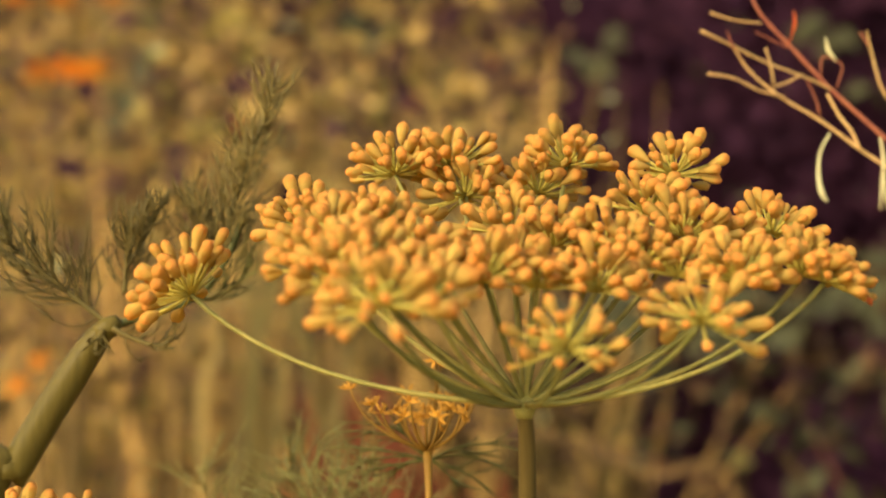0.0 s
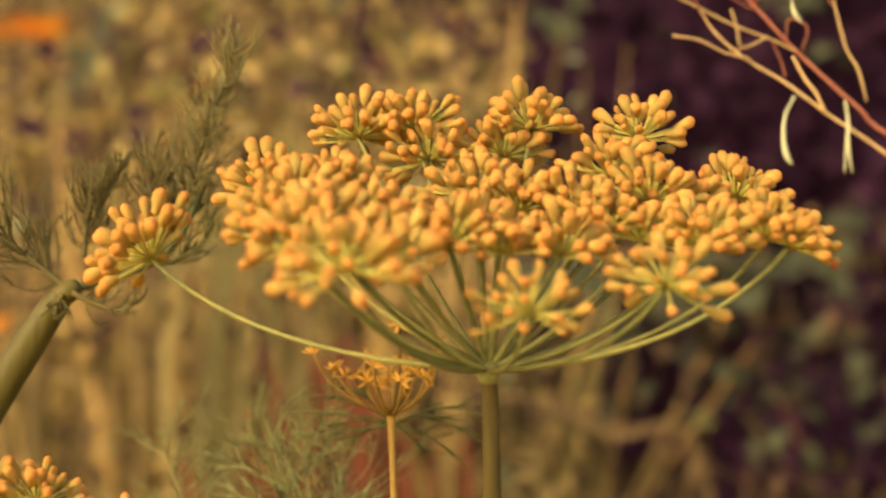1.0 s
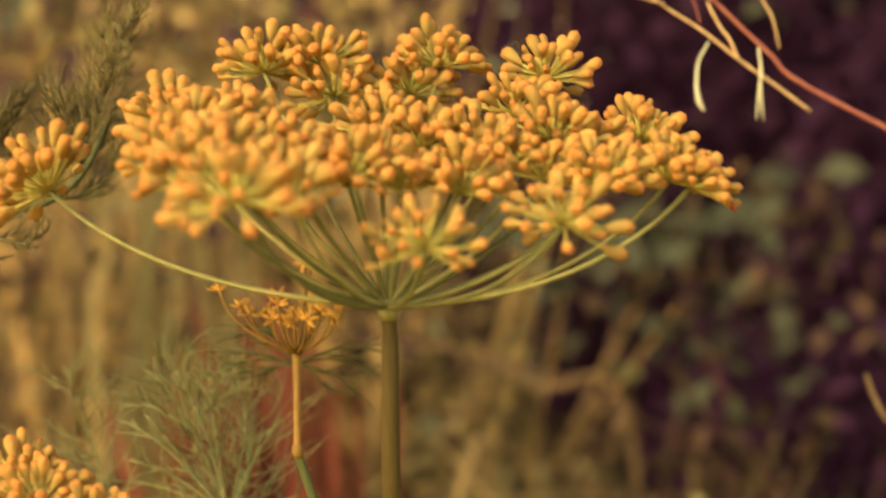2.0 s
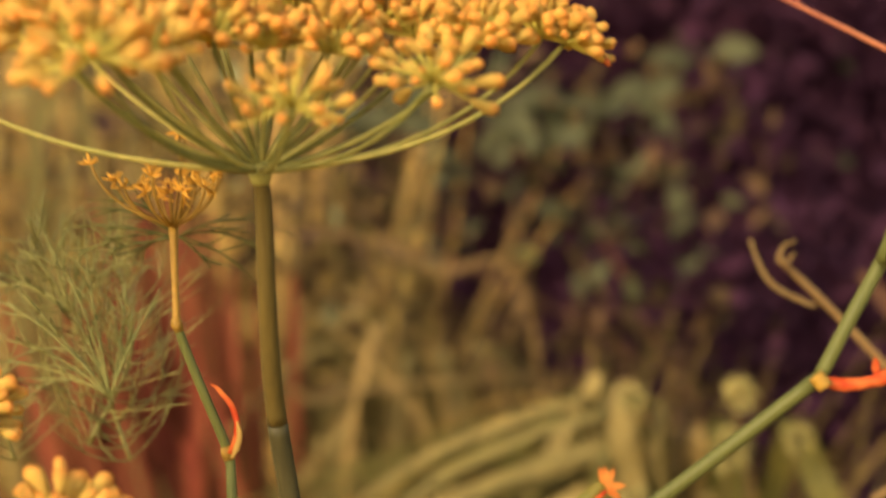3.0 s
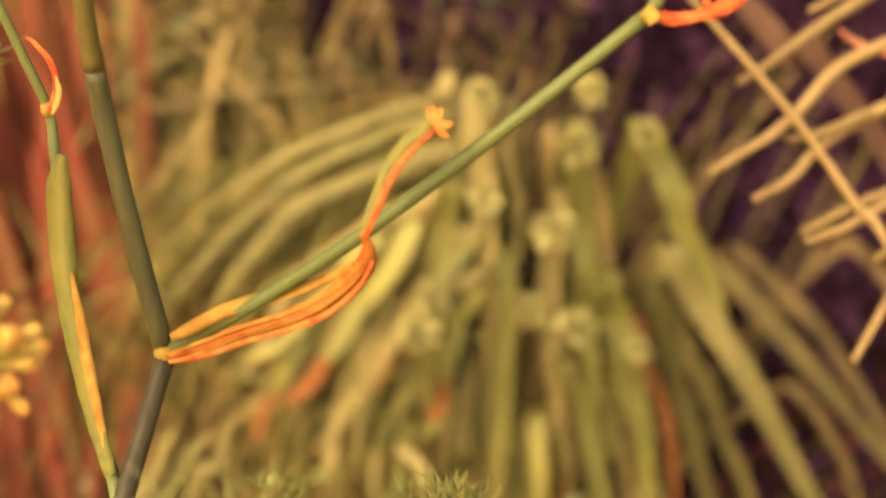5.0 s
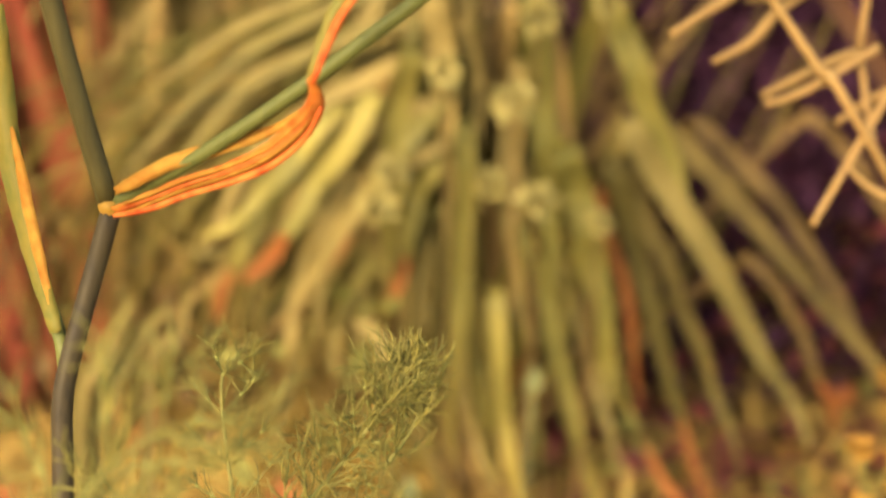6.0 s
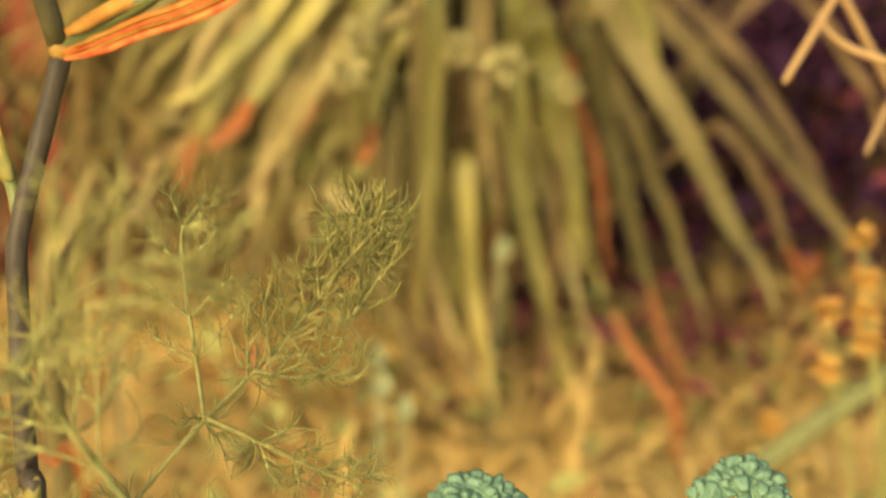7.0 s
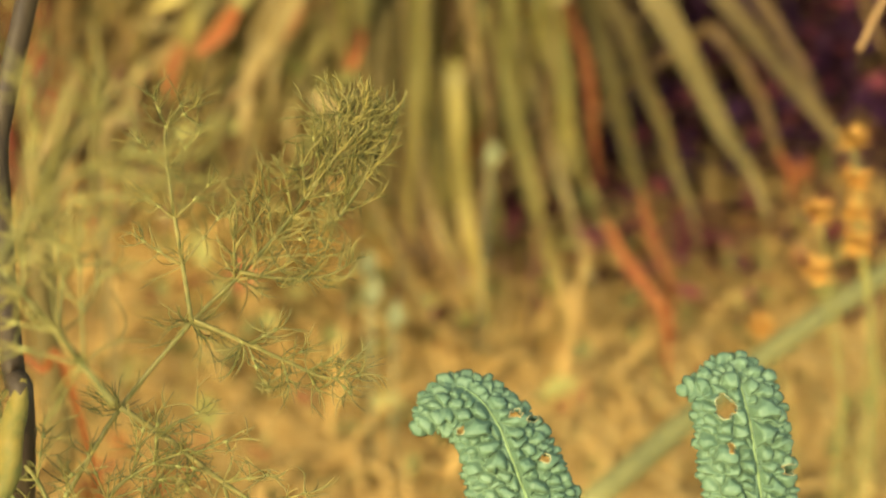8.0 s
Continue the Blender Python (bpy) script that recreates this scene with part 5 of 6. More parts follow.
strap(clump, (0.078, 0.868, 0.289), (0.040, 0.868, 0.229), (0.037, 0.868, 0.157), 0.0137, M_PALE_STALK)
strap(clump, (0.127, 0.866, 0.253), (0.120, 0.866, 0.180), (0.128, 0.866, 0.107), 0.0125, M_PALE_STALK)
strap(clump, (0.102, 0.885, 0.415), (-0.008, 0.885, 0.392), (-0.073, 0.885, 0.308), 0.0056, M_PALE_STALK)
strap(clump, (0.116, 0.872, 0.412), (-0.008, 0.872, 0.381), (-0.068, 0.872, 0.275), 0.0066, M_PALE_STALK)
strap(clump, (0.123, 0.864, 0.393), (0.009, 0.864, 0.377), (-0.040, 0.864, 0.278), 0.0079, M_PALE_STALK)
strap(clump, (0.126, 0.858, 0.373), (0.020, 0.858, 0.342), (-0.015, 0.858, 0.239), 0.0086, M_PALE_STALK)
strap(clump, (0.130, 0.852, 0.346), (0.031, 0.852, 0.311), (0.016, 0.852, 0.202), 0.0085, M_PALE_STALK)
strap(clump, (0.134, 0.846, 0.319), (0.052, 0.846, 0.274), (0.056, 0.846, 0.173), 0.0081, M_PALE_STALK)
strap(clump, (0.112, 0.900, 0.424), (0.061, 0.900, 0.335), (0.013, 0.900, 0.245), 0.0105, M_PALE_STALK)
strap_clump(-0.03, 1.12, 120, 0.24, (0.16, 0.41), (0.004, 0.011), 14, M_PALE_STALK, M_MIDSTEM, "dull straw-olive strap leaves tangled behind the clump", (-0.10, 0.06))


yellow_clump = thing("yellowing_leaves", (0.02, 0.74, 0.0), "few yellowing strap leaves below the clump", "grass clump")
for tip, bend, root, width in (
    ((-0.012, 0.700, 0.279), (-0.033, 0.700, 0.252), (-0.056, 0.700, 0.196), 0.0105),
    ((-0.028, 0.690, 0.288), (-0.043, 0.690, 0.257), (-0.062, 0.690, 0.212), 0.0090),
    ((-0.004, 0.730, 0.274), (-0.013, 0.730, 0.247), (-0.030, 0.730, 0.217), 0.0085),
):
    tip, bend, root = Vector(tip), Vector(bend), Vector(root)
    part("leaf", blade(Geo(), smooth([(root.x - 0.012, root.y + 0.02, 0.0), root, bend, tip], 5), [width * 0.6, width, width, width * 0.3], 0.001, 0.25, (0.2, -1, 0.4)), M_PALE_STALK, yellow_clump)


# ---- pale balls on added stems for leaf elbows and tufts over the clump ----
def pale_tuft(pos, size, seed):
    rng = random.Random(seed)
    pos = Vector(pos)
    ob = thing("pale_tuft", (pos.x, pos.y + 0.03, 0.0), "pale straw-yellow leafy ball on an added thin stem, for a folded leaf top", "seed head", "seed heads")
    g = Geo()
    for k in range(70):
        d = rand_dir(rng, 0.25)
        leaf(g, pos + d * size * rng.uniform(0.05, 0.45), d, rand_dir(rng), size * 0.5, size * 0.3)
    tagged(part("floret_ball", g, M_PALE_TUFT, ob), kind="stuff")
    part("stem", tube(Geo(), smooth([(pos.x, pos.y + 0.05, 0.0), (pos.x + 0.006, pos.y + 0.05, pos.z * 0.6), pos + Vector((0, 0.012, -0.01)), pos], 5), [0.0014, 0.0010], 6), M_DULL, ob)


for k, p in enumerate(((0.1333, 0.8329, 0.4301), (0.1952, 0.8339, 0.4336), (0.1889, 0.8243, 0.4041), (0.2280, 0.8264, 0.4106), (0.1351, 0.8052, 0.3770), (0.1731, 0.7902, 0.3634), (0.1364, 0.8359, 0.3601), (0.1046, 0.8059, 0.3161), (0.1881, 0.7956, 0.3014), (0.2249, 0.7892, 0.2913), (0.1643, 0.8290, 0.3001), (0.0960, 0.8069, 0.2935), (0.0636, 1.1429, 0.4737))):
    pale_tuft(p, 0.011 + 0.003 * (k % 3), 200 + k)

# ---- red-leaved plant ----
redp = thing("red_leaf_plant", (-0.165, 1.10, 0.0), "tall plant with dull red upright leaves", "red plant")
rng = random.Random(44)
for i in range(95):
    x, y = -0.165 + rng.uniform(-0.085, 0.045), 1.10 + rng.uniform(-0.05, 0.08)
    h = rng.uniform(0.30, 0.54) * (1.0 if abs(x + 0.15) < 0.05 else 0.85)
    lean = rng.uniform(-0.10, 0.02)
    w = rng.uniform(0.008, 0.026)
    part("leaf", blade(Geo(), smooth([(x, y, 0), (x + lean * 0.4, y, h * 0.5), (x + lean, y - 0.02, h)], 5), [w * 0.5, w, w * 0.9, w * 0.2], 0.001, 0.3, (0, -1, 0.2)), M_RED_LEAF, redp)


# ---- flowers far off ----
def flower_head(pos, size, seed, material, name, label, n=16):
    rng = random.Random(seed)
    pos = Vector(pos)
    ob = thing(name, (pos.x + 0.04, pos.y + 0.02, 0.0), label, "flower", name + "s")
    g = Geo()
    for k in range(n):
        a = k * 2.39996
        d = Vector((math.cos(a), math.sin(a), rng.uniform(-0.7, 1.1)))
        leaf(g, pos, d, UP, size * rng.uniform(0.7, 1.1), size * 0.34)
    tagged(part("petals", g, material, ob), kind="stuff")
    part("stem", tube(Geo(), smooth([(pos.x + 0.04, pos.y + 0.02, 0.0), (pos.x + 0.03, pos.y + 0.01, pos.z * 0.6), pos], 5), [size * 0.11, size * 0.05], 6), M_WEED_STEM if size > 0.012 else M_PALESTEM, ob)


for k, p in enumerate(((-0.6930, 1.5500, 0.8450), (-0.7320, 1.5800, 0.8540), (-0.6600, 1.5200, 0.8460), (-0.7780, 1.6000, 0.8510), (-0.7810, 1.5600, 0.9380), (-0.7440, 1.6000, 0.9400), (-0.6780, 1.6000, 0.9410))):
    flower_head(p, 0.023, 300 + k, M_ORANGE, "orange_flower", "orange flower on a tall weed stem", 34)
for k, p in enumerate(((-0.4213, 0.9072, 0.5442), (-0.4079, 0.9100, 0.5596))):
    flower_head(p, 0.013, 310 + k, M_ORANGE, "orange_flower", "orange flower on a tall weed stem")
for k, p in enumerate(((0.3223, 0.5656, 0.3074), (0.3075, 0.5512, 0.2799), (0.3268, 0.5655, 0.2872), (0.3300, 0.5676, 0.2707), (0.3276, 0.5524, 0.2637), (0.3103, 0.5473, 0.2528), (0.3040, 0.5946, 0.1930))):
    flower_head(p, 0.0085, 320 + k, M_YELLOW, "yellow_flower", "small pale yellow flower cluster near the ground", 44)
lean_stem = thing("leaning_stem", (0.21, 0.62, 0.06), "leaning thick green stem over the straw", "stem")
part("leaning_stalk", tube(Geo(), smooth([(0.2056, 0.4910, 0.1716), (0.2537, 0.5368, 0.1767), (0.3124, 0.5856, 0.1879), (0.3790, 0.6332, 0.1983), (0.4528, 0.6839, 0.2148)], 4), 0.0058, 10), M_LEANSTEM, lean_stem)

# ---- weeds behind ----
rng = random.Random(5)


def thicket(name, label, n, xr, yr, zr, size, material, seed, skew=0.0, kind="stuff"):
    """Many small leaves filling a box of the plot."""
    rng = random.Random(seed)
    g = Geo()
    for k in range(n):
        wide, deep = xr[1] - xr[0], yr[1] - yr[0]
        p = Vector((rng.uniform(*xr) + rng.gauss(0, 0.07) * wide, rng.uniform(*yr) + abs(rng.gauss(0, 0.22)) * deep, zr[0] + (zr[1] - zr[0]) * rng.random() ** (1 + skew)))
        edge = max(0.0, abs(2 * (p.x - xr[0]) / wide - 1) - 0.8)
        p.z = zr[0] + (p.z - zr[0]) * max(0.15, 1 - 1.6 * edge)
        s = size * rng.uniform(0.5, 1.5)
        leaf(g, p, rand_dir(rng, 0.2), rand_dir(rng, 0.6), s, s * rng.uniform(0.35, 0.7))
    return solo(name, g, material, (sum(xr) / 2, sum(yr) / 2, 0), label, "foliage", kind=kind)


def stems(name, label, n, xr, yr, h, width, material, seed, lean=0.25):
    rng = random.Random(seed)
    ob = thing(name, (sum(xr) / 2, sum(yr) / 2, 0), label, "dry grass")
    for k in range(n):
        p = Vector((rng.uniform(*xr), rng.uniform(*yr), 0))
        top = p + Vector((rng.gauss(0, lean) * 0.6, rng.gauss(0, lean) * 0.3, 1)) * rng.uniform(*h)
        mid = (p + top) / 2 + Vector((rng.gauss(0, 0.04), 0, 0))
        w = width * rng.uniform(0.5, 1.4)
        part("stem", blade(Geo(), bezier(p, mid, top, 6), [w, w, w * 0.2], 0.001, 0.2, (rng.uniform(-0.6, 0.6), -1, 0.2)), material, ob)
    return ob


thicket("weed_thicket", "thick olive and straw-coloured weeds", 9500, (-1.3, -0.22), (1.6, 2.2), (0.0, 1.25), 0.027, M_WEED, 21)
# the two dark layers here paint shade between the weeds
thicket("brown_weeds", "dark brown leaves put in for shaded gaps among the weeds", 1300, (-1.3, -0.12), (1.5, 1.8), (0.0, 1.25), 0.025, M_BROWN_SHADE, 30)
thicket("brown_weeds", "dark brown leaves put in for shaded gaps among the weeds", 420, (-0.85, -0.14), (1.15, 1.32), (0.0, 0.60), 0.024, M_BROWN_SHADE, 41, 0.3)
thicket("grey_leaves", "pale grey-green leaves, also painted glints, among the weeds", 120, (-0.9, 0.0), (1.2, 1.5), (0.1, 1.0), 0.017, M_GREY_GLINT, 31)
thicket("weed_thicket", "thick olive and straw-coloured weeds", 1300, (-0.9, -0.12), (1.3, 1.6), (0.0, 0.80), 0.023, M_WEED, 22, 0.4)
thicket("weed_thicket", "thick olive and straw-coloured weeds", 1800, (-0.34, -0.04), (1.30, 1.6), (0.0, 0.46), 0.020, M_WEED, 20, 0.3)
thicket("dark_hedge", "dense hedge with its shade put into dark purple leaves", 6200, (0.04, 0.95), (1.14, 1.4), (0.0, 0.50), 0.021, M_HEDGE_SHADE, 29)
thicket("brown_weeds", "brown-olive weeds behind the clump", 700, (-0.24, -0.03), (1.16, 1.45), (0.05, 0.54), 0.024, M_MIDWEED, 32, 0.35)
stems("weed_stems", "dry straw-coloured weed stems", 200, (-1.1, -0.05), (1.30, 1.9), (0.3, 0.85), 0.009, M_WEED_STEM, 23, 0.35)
thicket("dark_hedge", "dense hedge with its shade put into dark purple leaves", 24000, (-0.15, 1.6), (1.75, 2.3), (0.0, 1.4), 0.032, M_HEDGE_SHADE, 24)
thicket("dark_hedge", "dense hedge with its shade put into dark purple leaves", 7000, (0.2, 1.0), (1.4, 1.75), (0.0, 0.85), 0.026, M_HEDGE_SHADE, 25)
thicket("grey_leaves", "scattered dull grey-green leaves before the hedge", 190, (-0.6, 0.9), (1.3, 1.65), (0.5, 1.05), 0.020, M_HEDGE_PALE, 26)
GREY_A, GREY_B = Vector((-0.0350, 1.1861, 0.4810)), Vector((0.2596, 1.3800, 0.6419))
thicket("grey_leaves", "cluster of dull grey-green leaves before the hedge", 26, (GREY_A.x, GREY_B.x), (GREY_A.y, GREY_B.y), (GREY_A.z, GREY_B.z), 0.023, M_HEDGE_PALE, 27)
thicket("brown_weeds", "brown-olive leaves before the hedge", 150, (0.00, 0.26), (1.22, 1.34), (0.47, 0.63), 0.022, M_BROWN_SHADE, 45)
thicket("grey_leaves", "dull grey-green leaves above the clump", 90, (-0.02, 0.20), (1.12, 1.24), (0.43, 0.58), 0.020, M_HEDGE_PALE, 46)
# dark leaves stand in for the shaded gaps between the weeds
thicket("purple_leaves", "leaves in the hedge's shade colour for dark gaps among the weeds", 260, (-0.9, -0.10), (1.3, 1.6), (0.1, 1.0), 0.030, M_HEDGE_SHADE, 43)
thicket("red_leaves", "few small red leaves among the weeds", 60, (-0.75, -0.10), (1.2, 1.5), (0.2, 0.9), 0.018, M_REDLITTER, 34)
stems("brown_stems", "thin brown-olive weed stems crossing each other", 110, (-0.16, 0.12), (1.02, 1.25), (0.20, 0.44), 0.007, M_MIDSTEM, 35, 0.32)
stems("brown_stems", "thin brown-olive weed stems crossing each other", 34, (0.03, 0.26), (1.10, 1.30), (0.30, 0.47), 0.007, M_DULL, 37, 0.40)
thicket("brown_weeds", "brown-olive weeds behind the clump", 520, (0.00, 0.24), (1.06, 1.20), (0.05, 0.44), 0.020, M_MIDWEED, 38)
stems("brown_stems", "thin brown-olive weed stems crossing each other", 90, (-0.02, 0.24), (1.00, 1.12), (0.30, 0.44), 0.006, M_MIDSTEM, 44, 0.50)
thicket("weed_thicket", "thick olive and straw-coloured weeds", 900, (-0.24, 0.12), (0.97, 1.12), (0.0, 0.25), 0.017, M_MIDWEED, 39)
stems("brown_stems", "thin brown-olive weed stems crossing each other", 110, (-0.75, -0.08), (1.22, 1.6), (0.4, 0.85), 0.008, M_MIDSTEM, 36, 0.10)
# sheet added to close sky gaps, coloured as the hedge's shaded inside
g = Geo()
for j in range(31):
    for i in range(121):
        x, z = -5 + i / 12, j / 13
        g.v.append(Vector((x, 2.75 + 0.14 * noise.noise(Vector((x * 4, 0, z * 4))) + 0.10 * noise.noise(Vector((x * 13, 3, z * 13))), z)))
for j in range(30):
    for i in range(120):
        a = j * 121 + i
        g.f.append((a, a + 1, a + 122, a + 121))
solo("hedge_mass", g, M_HEDGE_SHADE, (0, 2.75, 0), "dark sheet added behind the hedge for its shaded inside", "hedge", kind="stuff")
thicket("far_hedge", "far dense hedge in the same shade-dark leaf colour", 9000, (-4.0, 4.0), (3.4, 4.6), (0.0, 2.6), 0.16, M_HEDGE_SHADE, 28)


def dead_stalk(pts, width, material=M_DULL, label="dry grass stalk lying across the weeds", root=(0.03, 0.03)):
    end = Vector(pts[-1])
    line = smooth([*pts, (end.x + root[0], end.y + root[1], 0.0)], 5)
    if label.startswith("dry grass"):
        width *= 0.55
    g = blade(Geo(), line, [width * 0.4, width, width * 0.9, width * 0.8], 0.001, 0.2, (0.1, -1, 0.35))
    return solo("dead_stalk", g, material, line[0], label, "dry grass", "dead stalks")


dead_stalk([(-0.2077, 1.1627, 0.4928), (-0.1105, 1.1735, 0.4856), (-0.0132, 1.1831, 0.4667), (0.0703, 1.1896, 0.4294), (0.1540, 1.1949, 0.3804), (0.2053, 1.1964, 0.3316)], 0.0037, M_DULL_RED, "long reddish dry stem leaning across")
dead_stalk([(-0.0138, 1.1899, 0.5410), (-0.0273, 1.1840, 0.4946), (-0.0430, 1.1762, 0.4297)], 0.0112)
dead_stalk([(-0.0171, 1.1274, 0.4158), (-0.0658, 1.1197, 0.3938), (-0.0966, 1.1137, 0.3672), (-0.1228, 1.1073, 0.3316)], 0.0062)
dead_stalk([(-0.1114, 1.1500, 0.4515), (-0.0701, 1.1507, 0.4058), (-0.0332, 1.1495, 0.3464), (-0.0102, 1.1493, 0.3144)], 0.0093)
dead_stalk([(0.1161, 1.2009, 0.4942), (0.1443, 1.1991, 0.4385), (0.1772, 1.1970, 0.3735), (0.2101, 1.1949, 0.3084)], 0.0074, M_DULL_RED)
dead_stalk([(0.1074, 1.1375, 0.3666), (0.0408, 1.1314, 0.3845), (-0.0478, 1.1194, 0.3670), (-0.1185, 1.1082, 0.3361)], 0.0062)
dead_stalk([(-0.0642, 1.1772, 0.4669), (-0.0731, 1.1727, 0.4298), (-0.0819, 1.1666, 0.3742), (-0.0861, 1.1610, 0.3185)], 0.0099)
dead_stalk([(0.0663, 1.0798, 0.3880), (-0.0274, 1.0732, 0.3833), (-0.0953, 1.0668, 0.3704), (-0.1206, 1.0624, 0.3534)], 0.008, M_MIDSTEM)
dead_stalk([(-0.0448, 1.0757, 0.4043), (-0.0696, 1.0670, 0.3621), (-0.1029, 1.0564, 0.3114), (-0.1148, 1.0455, 0.2524)], 0.008, M_MIDSTEM)
dead_stalk([(-0.0877, 1.0773, 0.4293), (-0.0576, 1.0750, 0.4042), (-0.0272, 1.0711, 0.3707), (-0.0010, 1.0656, 0.3288)], 0.007, M_MIDSTEM, root=(0.10, 0.02))
dead_stalk([(0.0939, 1.2473, 0.4663), (0.1285, 1.2421, 0.4234), (0.1680, 1.2365, 0.3758), (0.1881, 1.2281, 0.3185)], 0.0136, M_DULL)
dead_stalk([(0.0626, 1.0739, 0.3543), (0.0160, 1.0681, 0.3372), (-0.0432, 1.0587, 0.3033), (-0.0766, 1.0494, 0.2610)], 0.008, M_MIDSTEM)
dead_stalk([(-0.1331, 1.1358, 0.4909), (-0.0706, 1.1390, 0.4868), (-0.0078, 1.1384, 0.4607), (0.0640, 1.1376, 0.4302)], 0.0099, M_DULL)
dead_stalk([(0.2455, 0.7604, 0.5168), (0.2661, 0.7545, 0.4945), (0.2926, 0.7469, 0.4666), (0.3243, 0.7404, 0.4416)], 0.014, M_DULL_RED, "reddish dry stem behind the dead frond", (0.35, 0.1))


for pts, w in (([(-0.2905, 1.2091, 0.6870), (-0.3208, 1.2036, 0.6495), (-0.3430, 1.2002, 0.5874), (-0.3577, 1.1993, 0.4812)], 0.022), ([(-0.2762, 1.2633, 0.6727), (-0.2855, 1.2631, 0.5822), (-0.3053, 1.2611, 0.4820), (-0.3176, 1.2595, 0.4320)], 0.018), ([(-0.4130, 1.2366, 0.6083), (-0.4061, 1.2392, 0.5473), (-0.4201, 1.2380, 0.4622)], 0.016), ([(-0.3897, 1.2564, 0.6450), (-0.3740, 1.2514, 0.5697), (-0.3783, 1.2420, 0.4742), (-0.3876, 1.2327, 0.3838)], 0.026), ([(-0.3243, 1.2622, 0.6248), (-0.3439, 1.2535, 0.5545), (-0.3531, 1.2441, 0.4640), (-0.3573, 1.2334, 0.3535)], 0.020), ([(-0.4136, 1.1942, 0.5480), (-0.3995, 1.1994, 0.5867), (-0.3514, 1.2067, 0.6058), (-0.3125, 1.2082, 0.5719)], 0.018), ([(-0.2841, 1.2656, 0.6096), (-0.2884, 1.2572, 0.5242), (-0.2976, 1.2460, 0.4136)], 0.016), ([(-0.0352, 1.3664, 0.5153), (-0.0475, 1.3648, 0.4739), (-0.0654, 1.3621, 0.4223)], 0.014)):
    dead_stalk(pts, w * 0.55, M_PALE_STALK, "tall olive strap leaf among the weeds")


def sprig(pts, size, seed, label="dull grey-green leaves on a thin twig"):
    """A few leaves along a twig before the dark hedge."""
    rng = random.Random(seed)
    line = smooth(pts, 3)
    ob = thing("leaf_sprig", line[0], label, "leaves", "leaf sprigs")
    part("twig", tube(Geo(), line, [0.003, 0.0015], 6), M_HEDGE_SHADE, ob)
    for p in line[1:]:
        g = Geo()
        leaf(g, p, Vector((rng.uniform(-1, 1), -0.4, rng.uniform(-0.9, 0.3))), Vector((rng.uniform(-0.4, 0.4), -1, 0.6)), size * rng.uniform(0.7, 1.2), size * rng.uniform(0.4, 0.7))
        part("leaf", g, M_HEDGE_PALE, ob)


sprig([(0.1245, 1.3119, 0.5808), (0.1495, 1.3163, 0.5957), (0.1795, 1.3213, 0.6106), (0.2195, 1.3280, 0.6305)], 0.05, 1)
sprig([(0.0194, 1.2979, 0.5665), (0.0343, 1.3010, 0.5815), (0.0543, 1.3054, 0.6014)], 0.045, 2)
sprig([(-0.0973, 1.3078, 0.5919), (-0.0670, 1.3073, 0.5769), (-0.0268, 1.3125, 0.5919)], 0.045, 3)
sprig([(0.0238, 1.3107, 0.5622), (0.0489, 1.3149, 0.5771), (0.0739, 1.3191, 0.5921), (0.1042, 1.3185, 0.5771)], 0.045, 4)
sprig([(-0.1164, 1.4840, 0.8220), (-0.0935, 1.4889, 0.8335), (-0.0820, 1.4912, 0.8568)], 0.04, 6)
sprig([(0.1228, 1.5365, 0.8670), (0.1400, 1.5402, 0.8784), (0.1568, 1.5441, 0.8550)], 0.04, 7)
sprig([(-0.3207, 1.4384, 0.8585), (-0.3037, 1.4422, 0.8641)], 0.04, 8)
sprig([(-0.6213, 1.4751, 0.7884), (-0.6031, 1.4789, 0.8007), (-0.5964, 1.4798, 0.8565)], 0.04, 10)

dead_stalk([(0.2562, 0.8116, 0.1137), (0.2502, 0.7999, 0.0934), (0.2447, 0.7835, 0.0655), (0.2360, 0.7637, 0.0312)], 0.0045, M_STRAP_DRY, "pale tan dry stick standing in the straw", (-0.01, 0.0))
dead_stalk([(0.2694, 0.8357, 0.1164), (0.2803, 0.8237, 0.0977), (0.2966, 0.8106, 0.0775), (0.3074, 0.8005, 0.0618)], 0.008, M_ORANGE_BLADE, "orange withered leaf under the clump", (0.01, 0.0))
dead_stalk([(0.0833, 0.7696, 0.2385), (0.0927, 0.7661, 0.2338), (0.1006, 0.7601, 0.2246), (0.1043, 0.7521, 0.2116)], 0.007, M_PALE_STALK, "curled dry leaf end hanging from the clump", (0.06, 0.12))
dead_stalk([(0.2993, 0.8709, 0.1202), (0.3066, 0.8529, 0.0909), (0.3176, 0.8367, 0.0650)], 0.008, M_ORANGE_BLADE, "orange withered leaf under the clump", (0.01, 0.0))
dead_stalk([(-0.0097, 0.4375, 0.2955), (0.0007, 0.4333, 0.2891), (0.0121, 0.4270, 0.2789)], 0.0032, M_ORANGE_BLADE, "thin orange dry leaf by the stem foot", (0.01, 0.05))
for k, p in enumerate(((0.1892, 0.7926, 0.1897), (0.1162, 0.6963, 0.1547), (0.1282, 0.6892, 0.1440), (0.1136, 0.7215, 0.1578))):
    g = Geo()
    leaf(g, Vector(p) - UP * 0.012, Vector((0.1, -0.1, 1)), Vector((0.2, -1, 0.3)), 0.019, 0.011)
    tube(g, [Vector(p) - UP * 0.012, Vector((p[0], p[1] + 0.01, p[2] * 0.5)), Vector((p[0], p[1] + 0.02, 0.0))], 0.0008, 5)
    solo("pale_leaf", g, M_PALELEAF, (p[0], p[1] + 0.02, 0.0), "single pale grey-green leaf on a thin stalk", "leaf", "pale leaves")
RED_SPOT = Vector((0.0016, 0.6125, 0.1161))
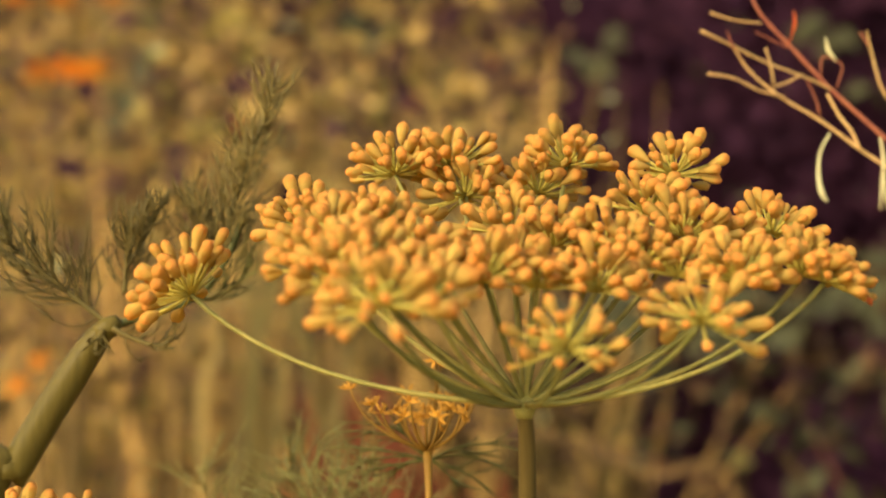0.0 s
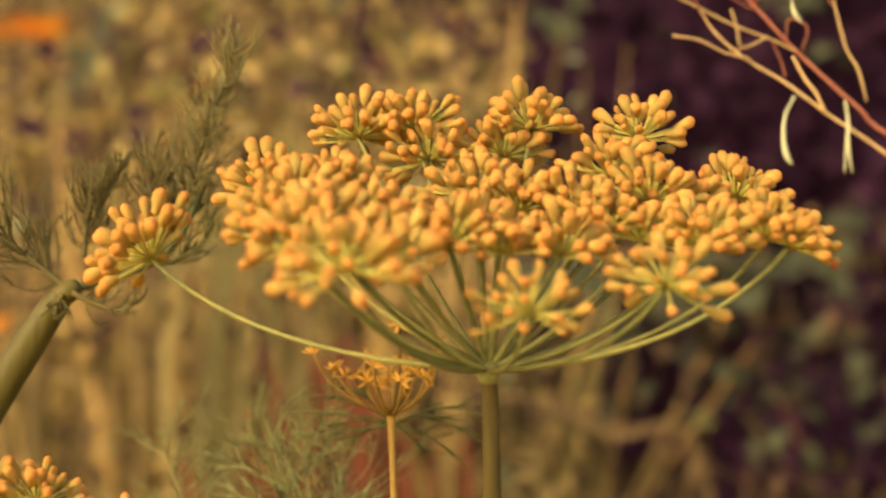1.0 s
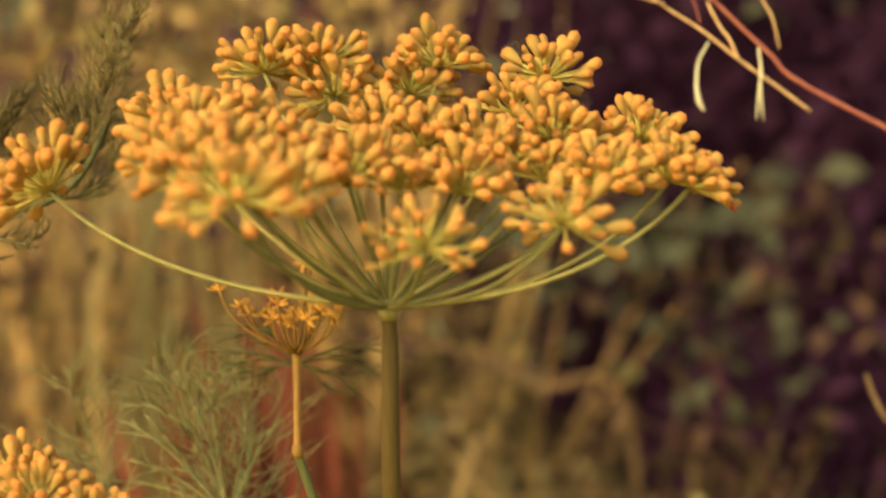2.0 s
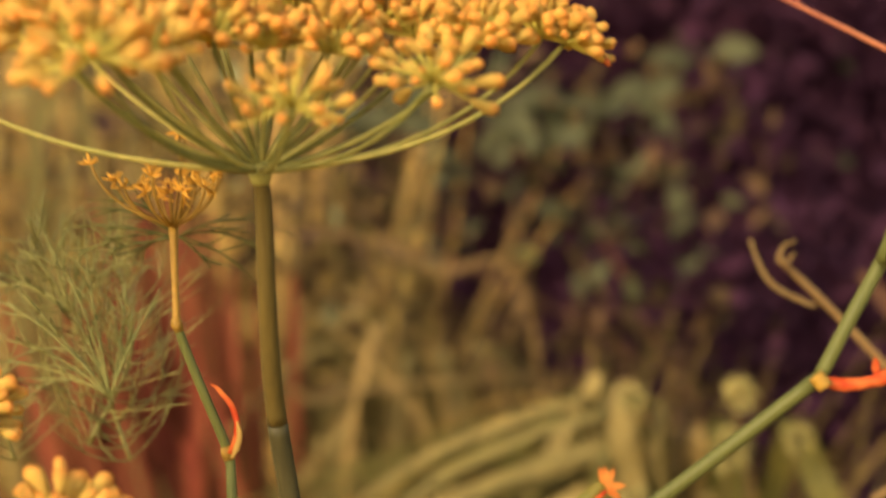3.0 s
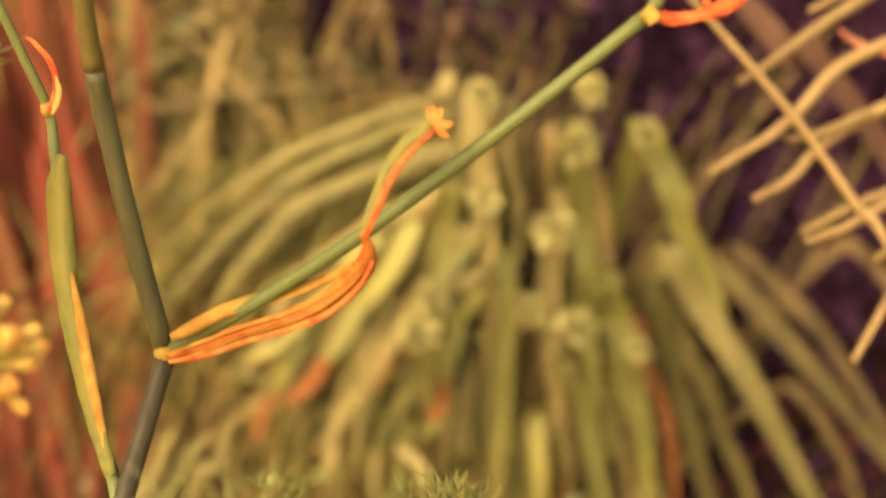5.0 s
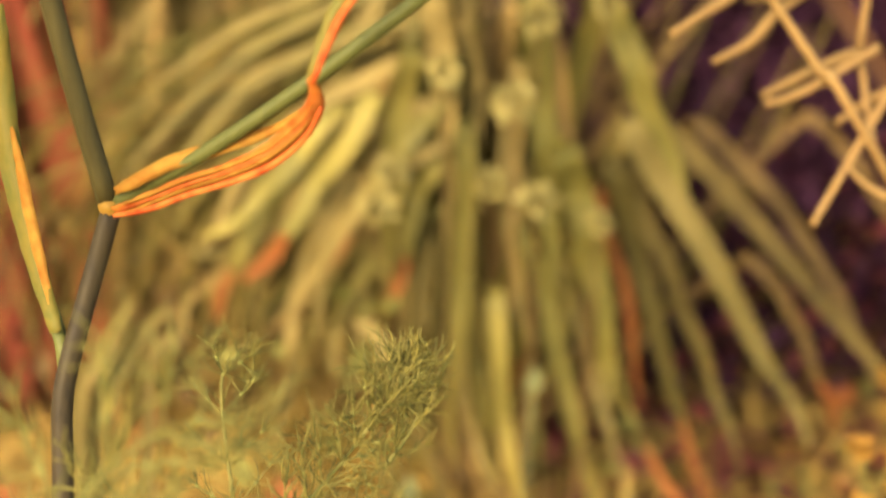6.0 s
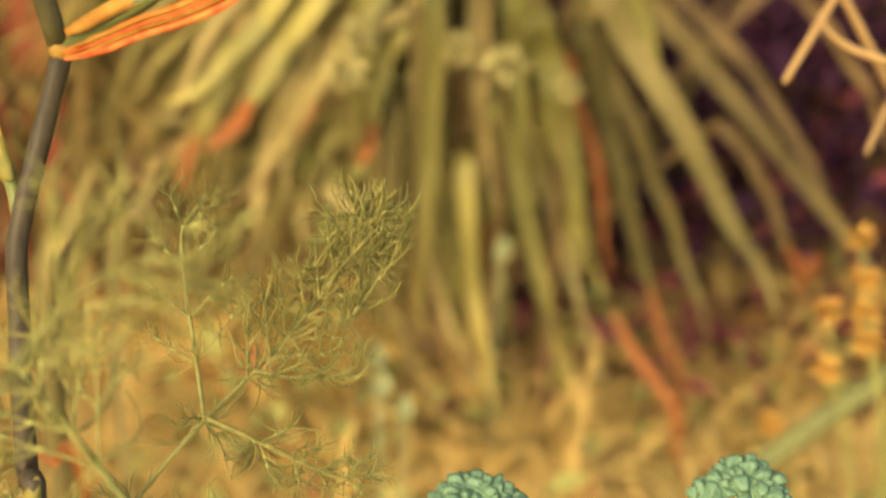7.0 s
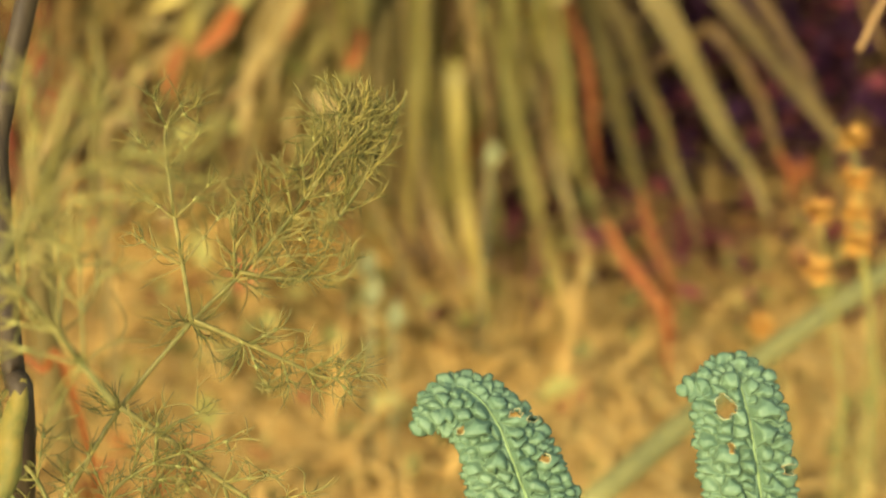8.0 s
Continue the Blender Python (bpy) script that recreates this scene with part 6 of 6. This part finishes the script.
thicket("red_litter", "red and orange dead leaves below the fronds", 130, (RED_SPOT.x - 0.10, RED_SPOT.x + 0.07), (RED_SPOT.y - 0.06, RED_SPOT.y + 0.05), (0.0, 0.05), 0.014, M_REDLITTER, 78)

# ---- ground ----
rng = random.Random(9)
g = Geo()
ticks = [math.sinh(k / 40 * 7.6) * 0.10 for k in range(-40, 41)]
for y in ticks:
    for x in ticks:
        near = math.exp(-(x * x + y * y) / 9)
        g.v.append(Vector((x + 0.2, y + 0.8, near * 0.018 * noise.noise(Vector((x * 9, y * 9, 0))) - 0.004)))
for j in range(80):
    for i in range(80):
        a = j * 81 + i
        g.f.append((a, a + 1, a + 82, a + 81))
solo("ground", g, M_SOIL, (0, 0, 0), "dry orange-brown soil under straw", "ground", kind="structure")


def scatter(name, label, n, xr, yr, length, width, material, seed):
    rng = random.Random(seed)
    g = Geo()
    for k in range(n):
        p = Vector((rng.uniform(*xr), rng.uniform(*yr), rng.uniform(0.0, 0.03)))
        a = rng.uniform(0, 6.28)
        d = Vector((math.cos(a), math.sin(a), rng.gauss(0, 0.25)))
        s = length * rng.uniform(0.4, 1.3)
        blade(g, bezier(p, p + d * s * 0.5 + UP * rng.uniform(0, 0.02), p + d * s + UP * rng.uniform(-0.005, 0.015), 4), [width, width, width * 0.4], 0.0006, 0.2)
    return solo(name, g, material, (sum(xr) / 2, sum(yr) / 2, 0), label, "litter", kind="stuff")


thicket("red_undergrowth", "dark red low leaves under the clump", 1500, (0.28, 1.0), (0.98, 1.25), (0.0, 0.20), 0.018, M_REDLOW, 75, 0.4)
thicket("red_undergrowth", "dark red low leaves under the clump", 260, (0.16, 0.60), (0.84, 1.0), (0.0, 0.06), 0.026, M_REDLOW, 79, 0.4)
thicket("dark_hedge", "dense hedge with its shade put into dark purple leaves", 2600, (0.24, 0.95), (1.03, 1.12), (0.0, 0.32), 0.020, M_HEDGE_SHADE, 40, 0.3)
SUNNY = Vector((0.0669, 0.7884, 0.1474))
thicket("weed_thicket", "sunlit straw-olive weeds below the clump", 90, (SUNNY.x - 0.09, SUNNY.x + 0.06), (SUNNY.y, SUNNY.y + 0.07), (0.0, SUNNY.z + 0.09), 0.013, M_LOWWEED, 42, 0.3)
thicket("low_weeds", "low green weeds on the soil", 800, (-0.45, 0.9), (0.42, 0.98), (0.0, 0.045), 0.022, M_LOWWEED, 76, 0.5)
thicket("rust_leaves", "rust-orange dead leaves on the soil", 130, (-0.45, 0.9), (0.42, 1.0), (0.0, 0.05), 0.030, M_RUST, 77, 0.5)
scatter("straw_litter", "orange dry straw lying on the soil", 8000, (-0.6, 1.0), (0.32, 1.5), 0.07, 0.0026, M_STRAW, 71)
scatter("straw_litter", "orange dry straw lying on the soil", 3500, (-2.0, 2.2), (-1.2, 1.9), 0.10, 0.005, M_STRAW, 73)
scatter("leaf_litter", "olive dead grass and leaves on the soil", 1300, (-0.5, 1.0), (0.35, 1.6), 0.05, 0.007, M_LITTER, 72)
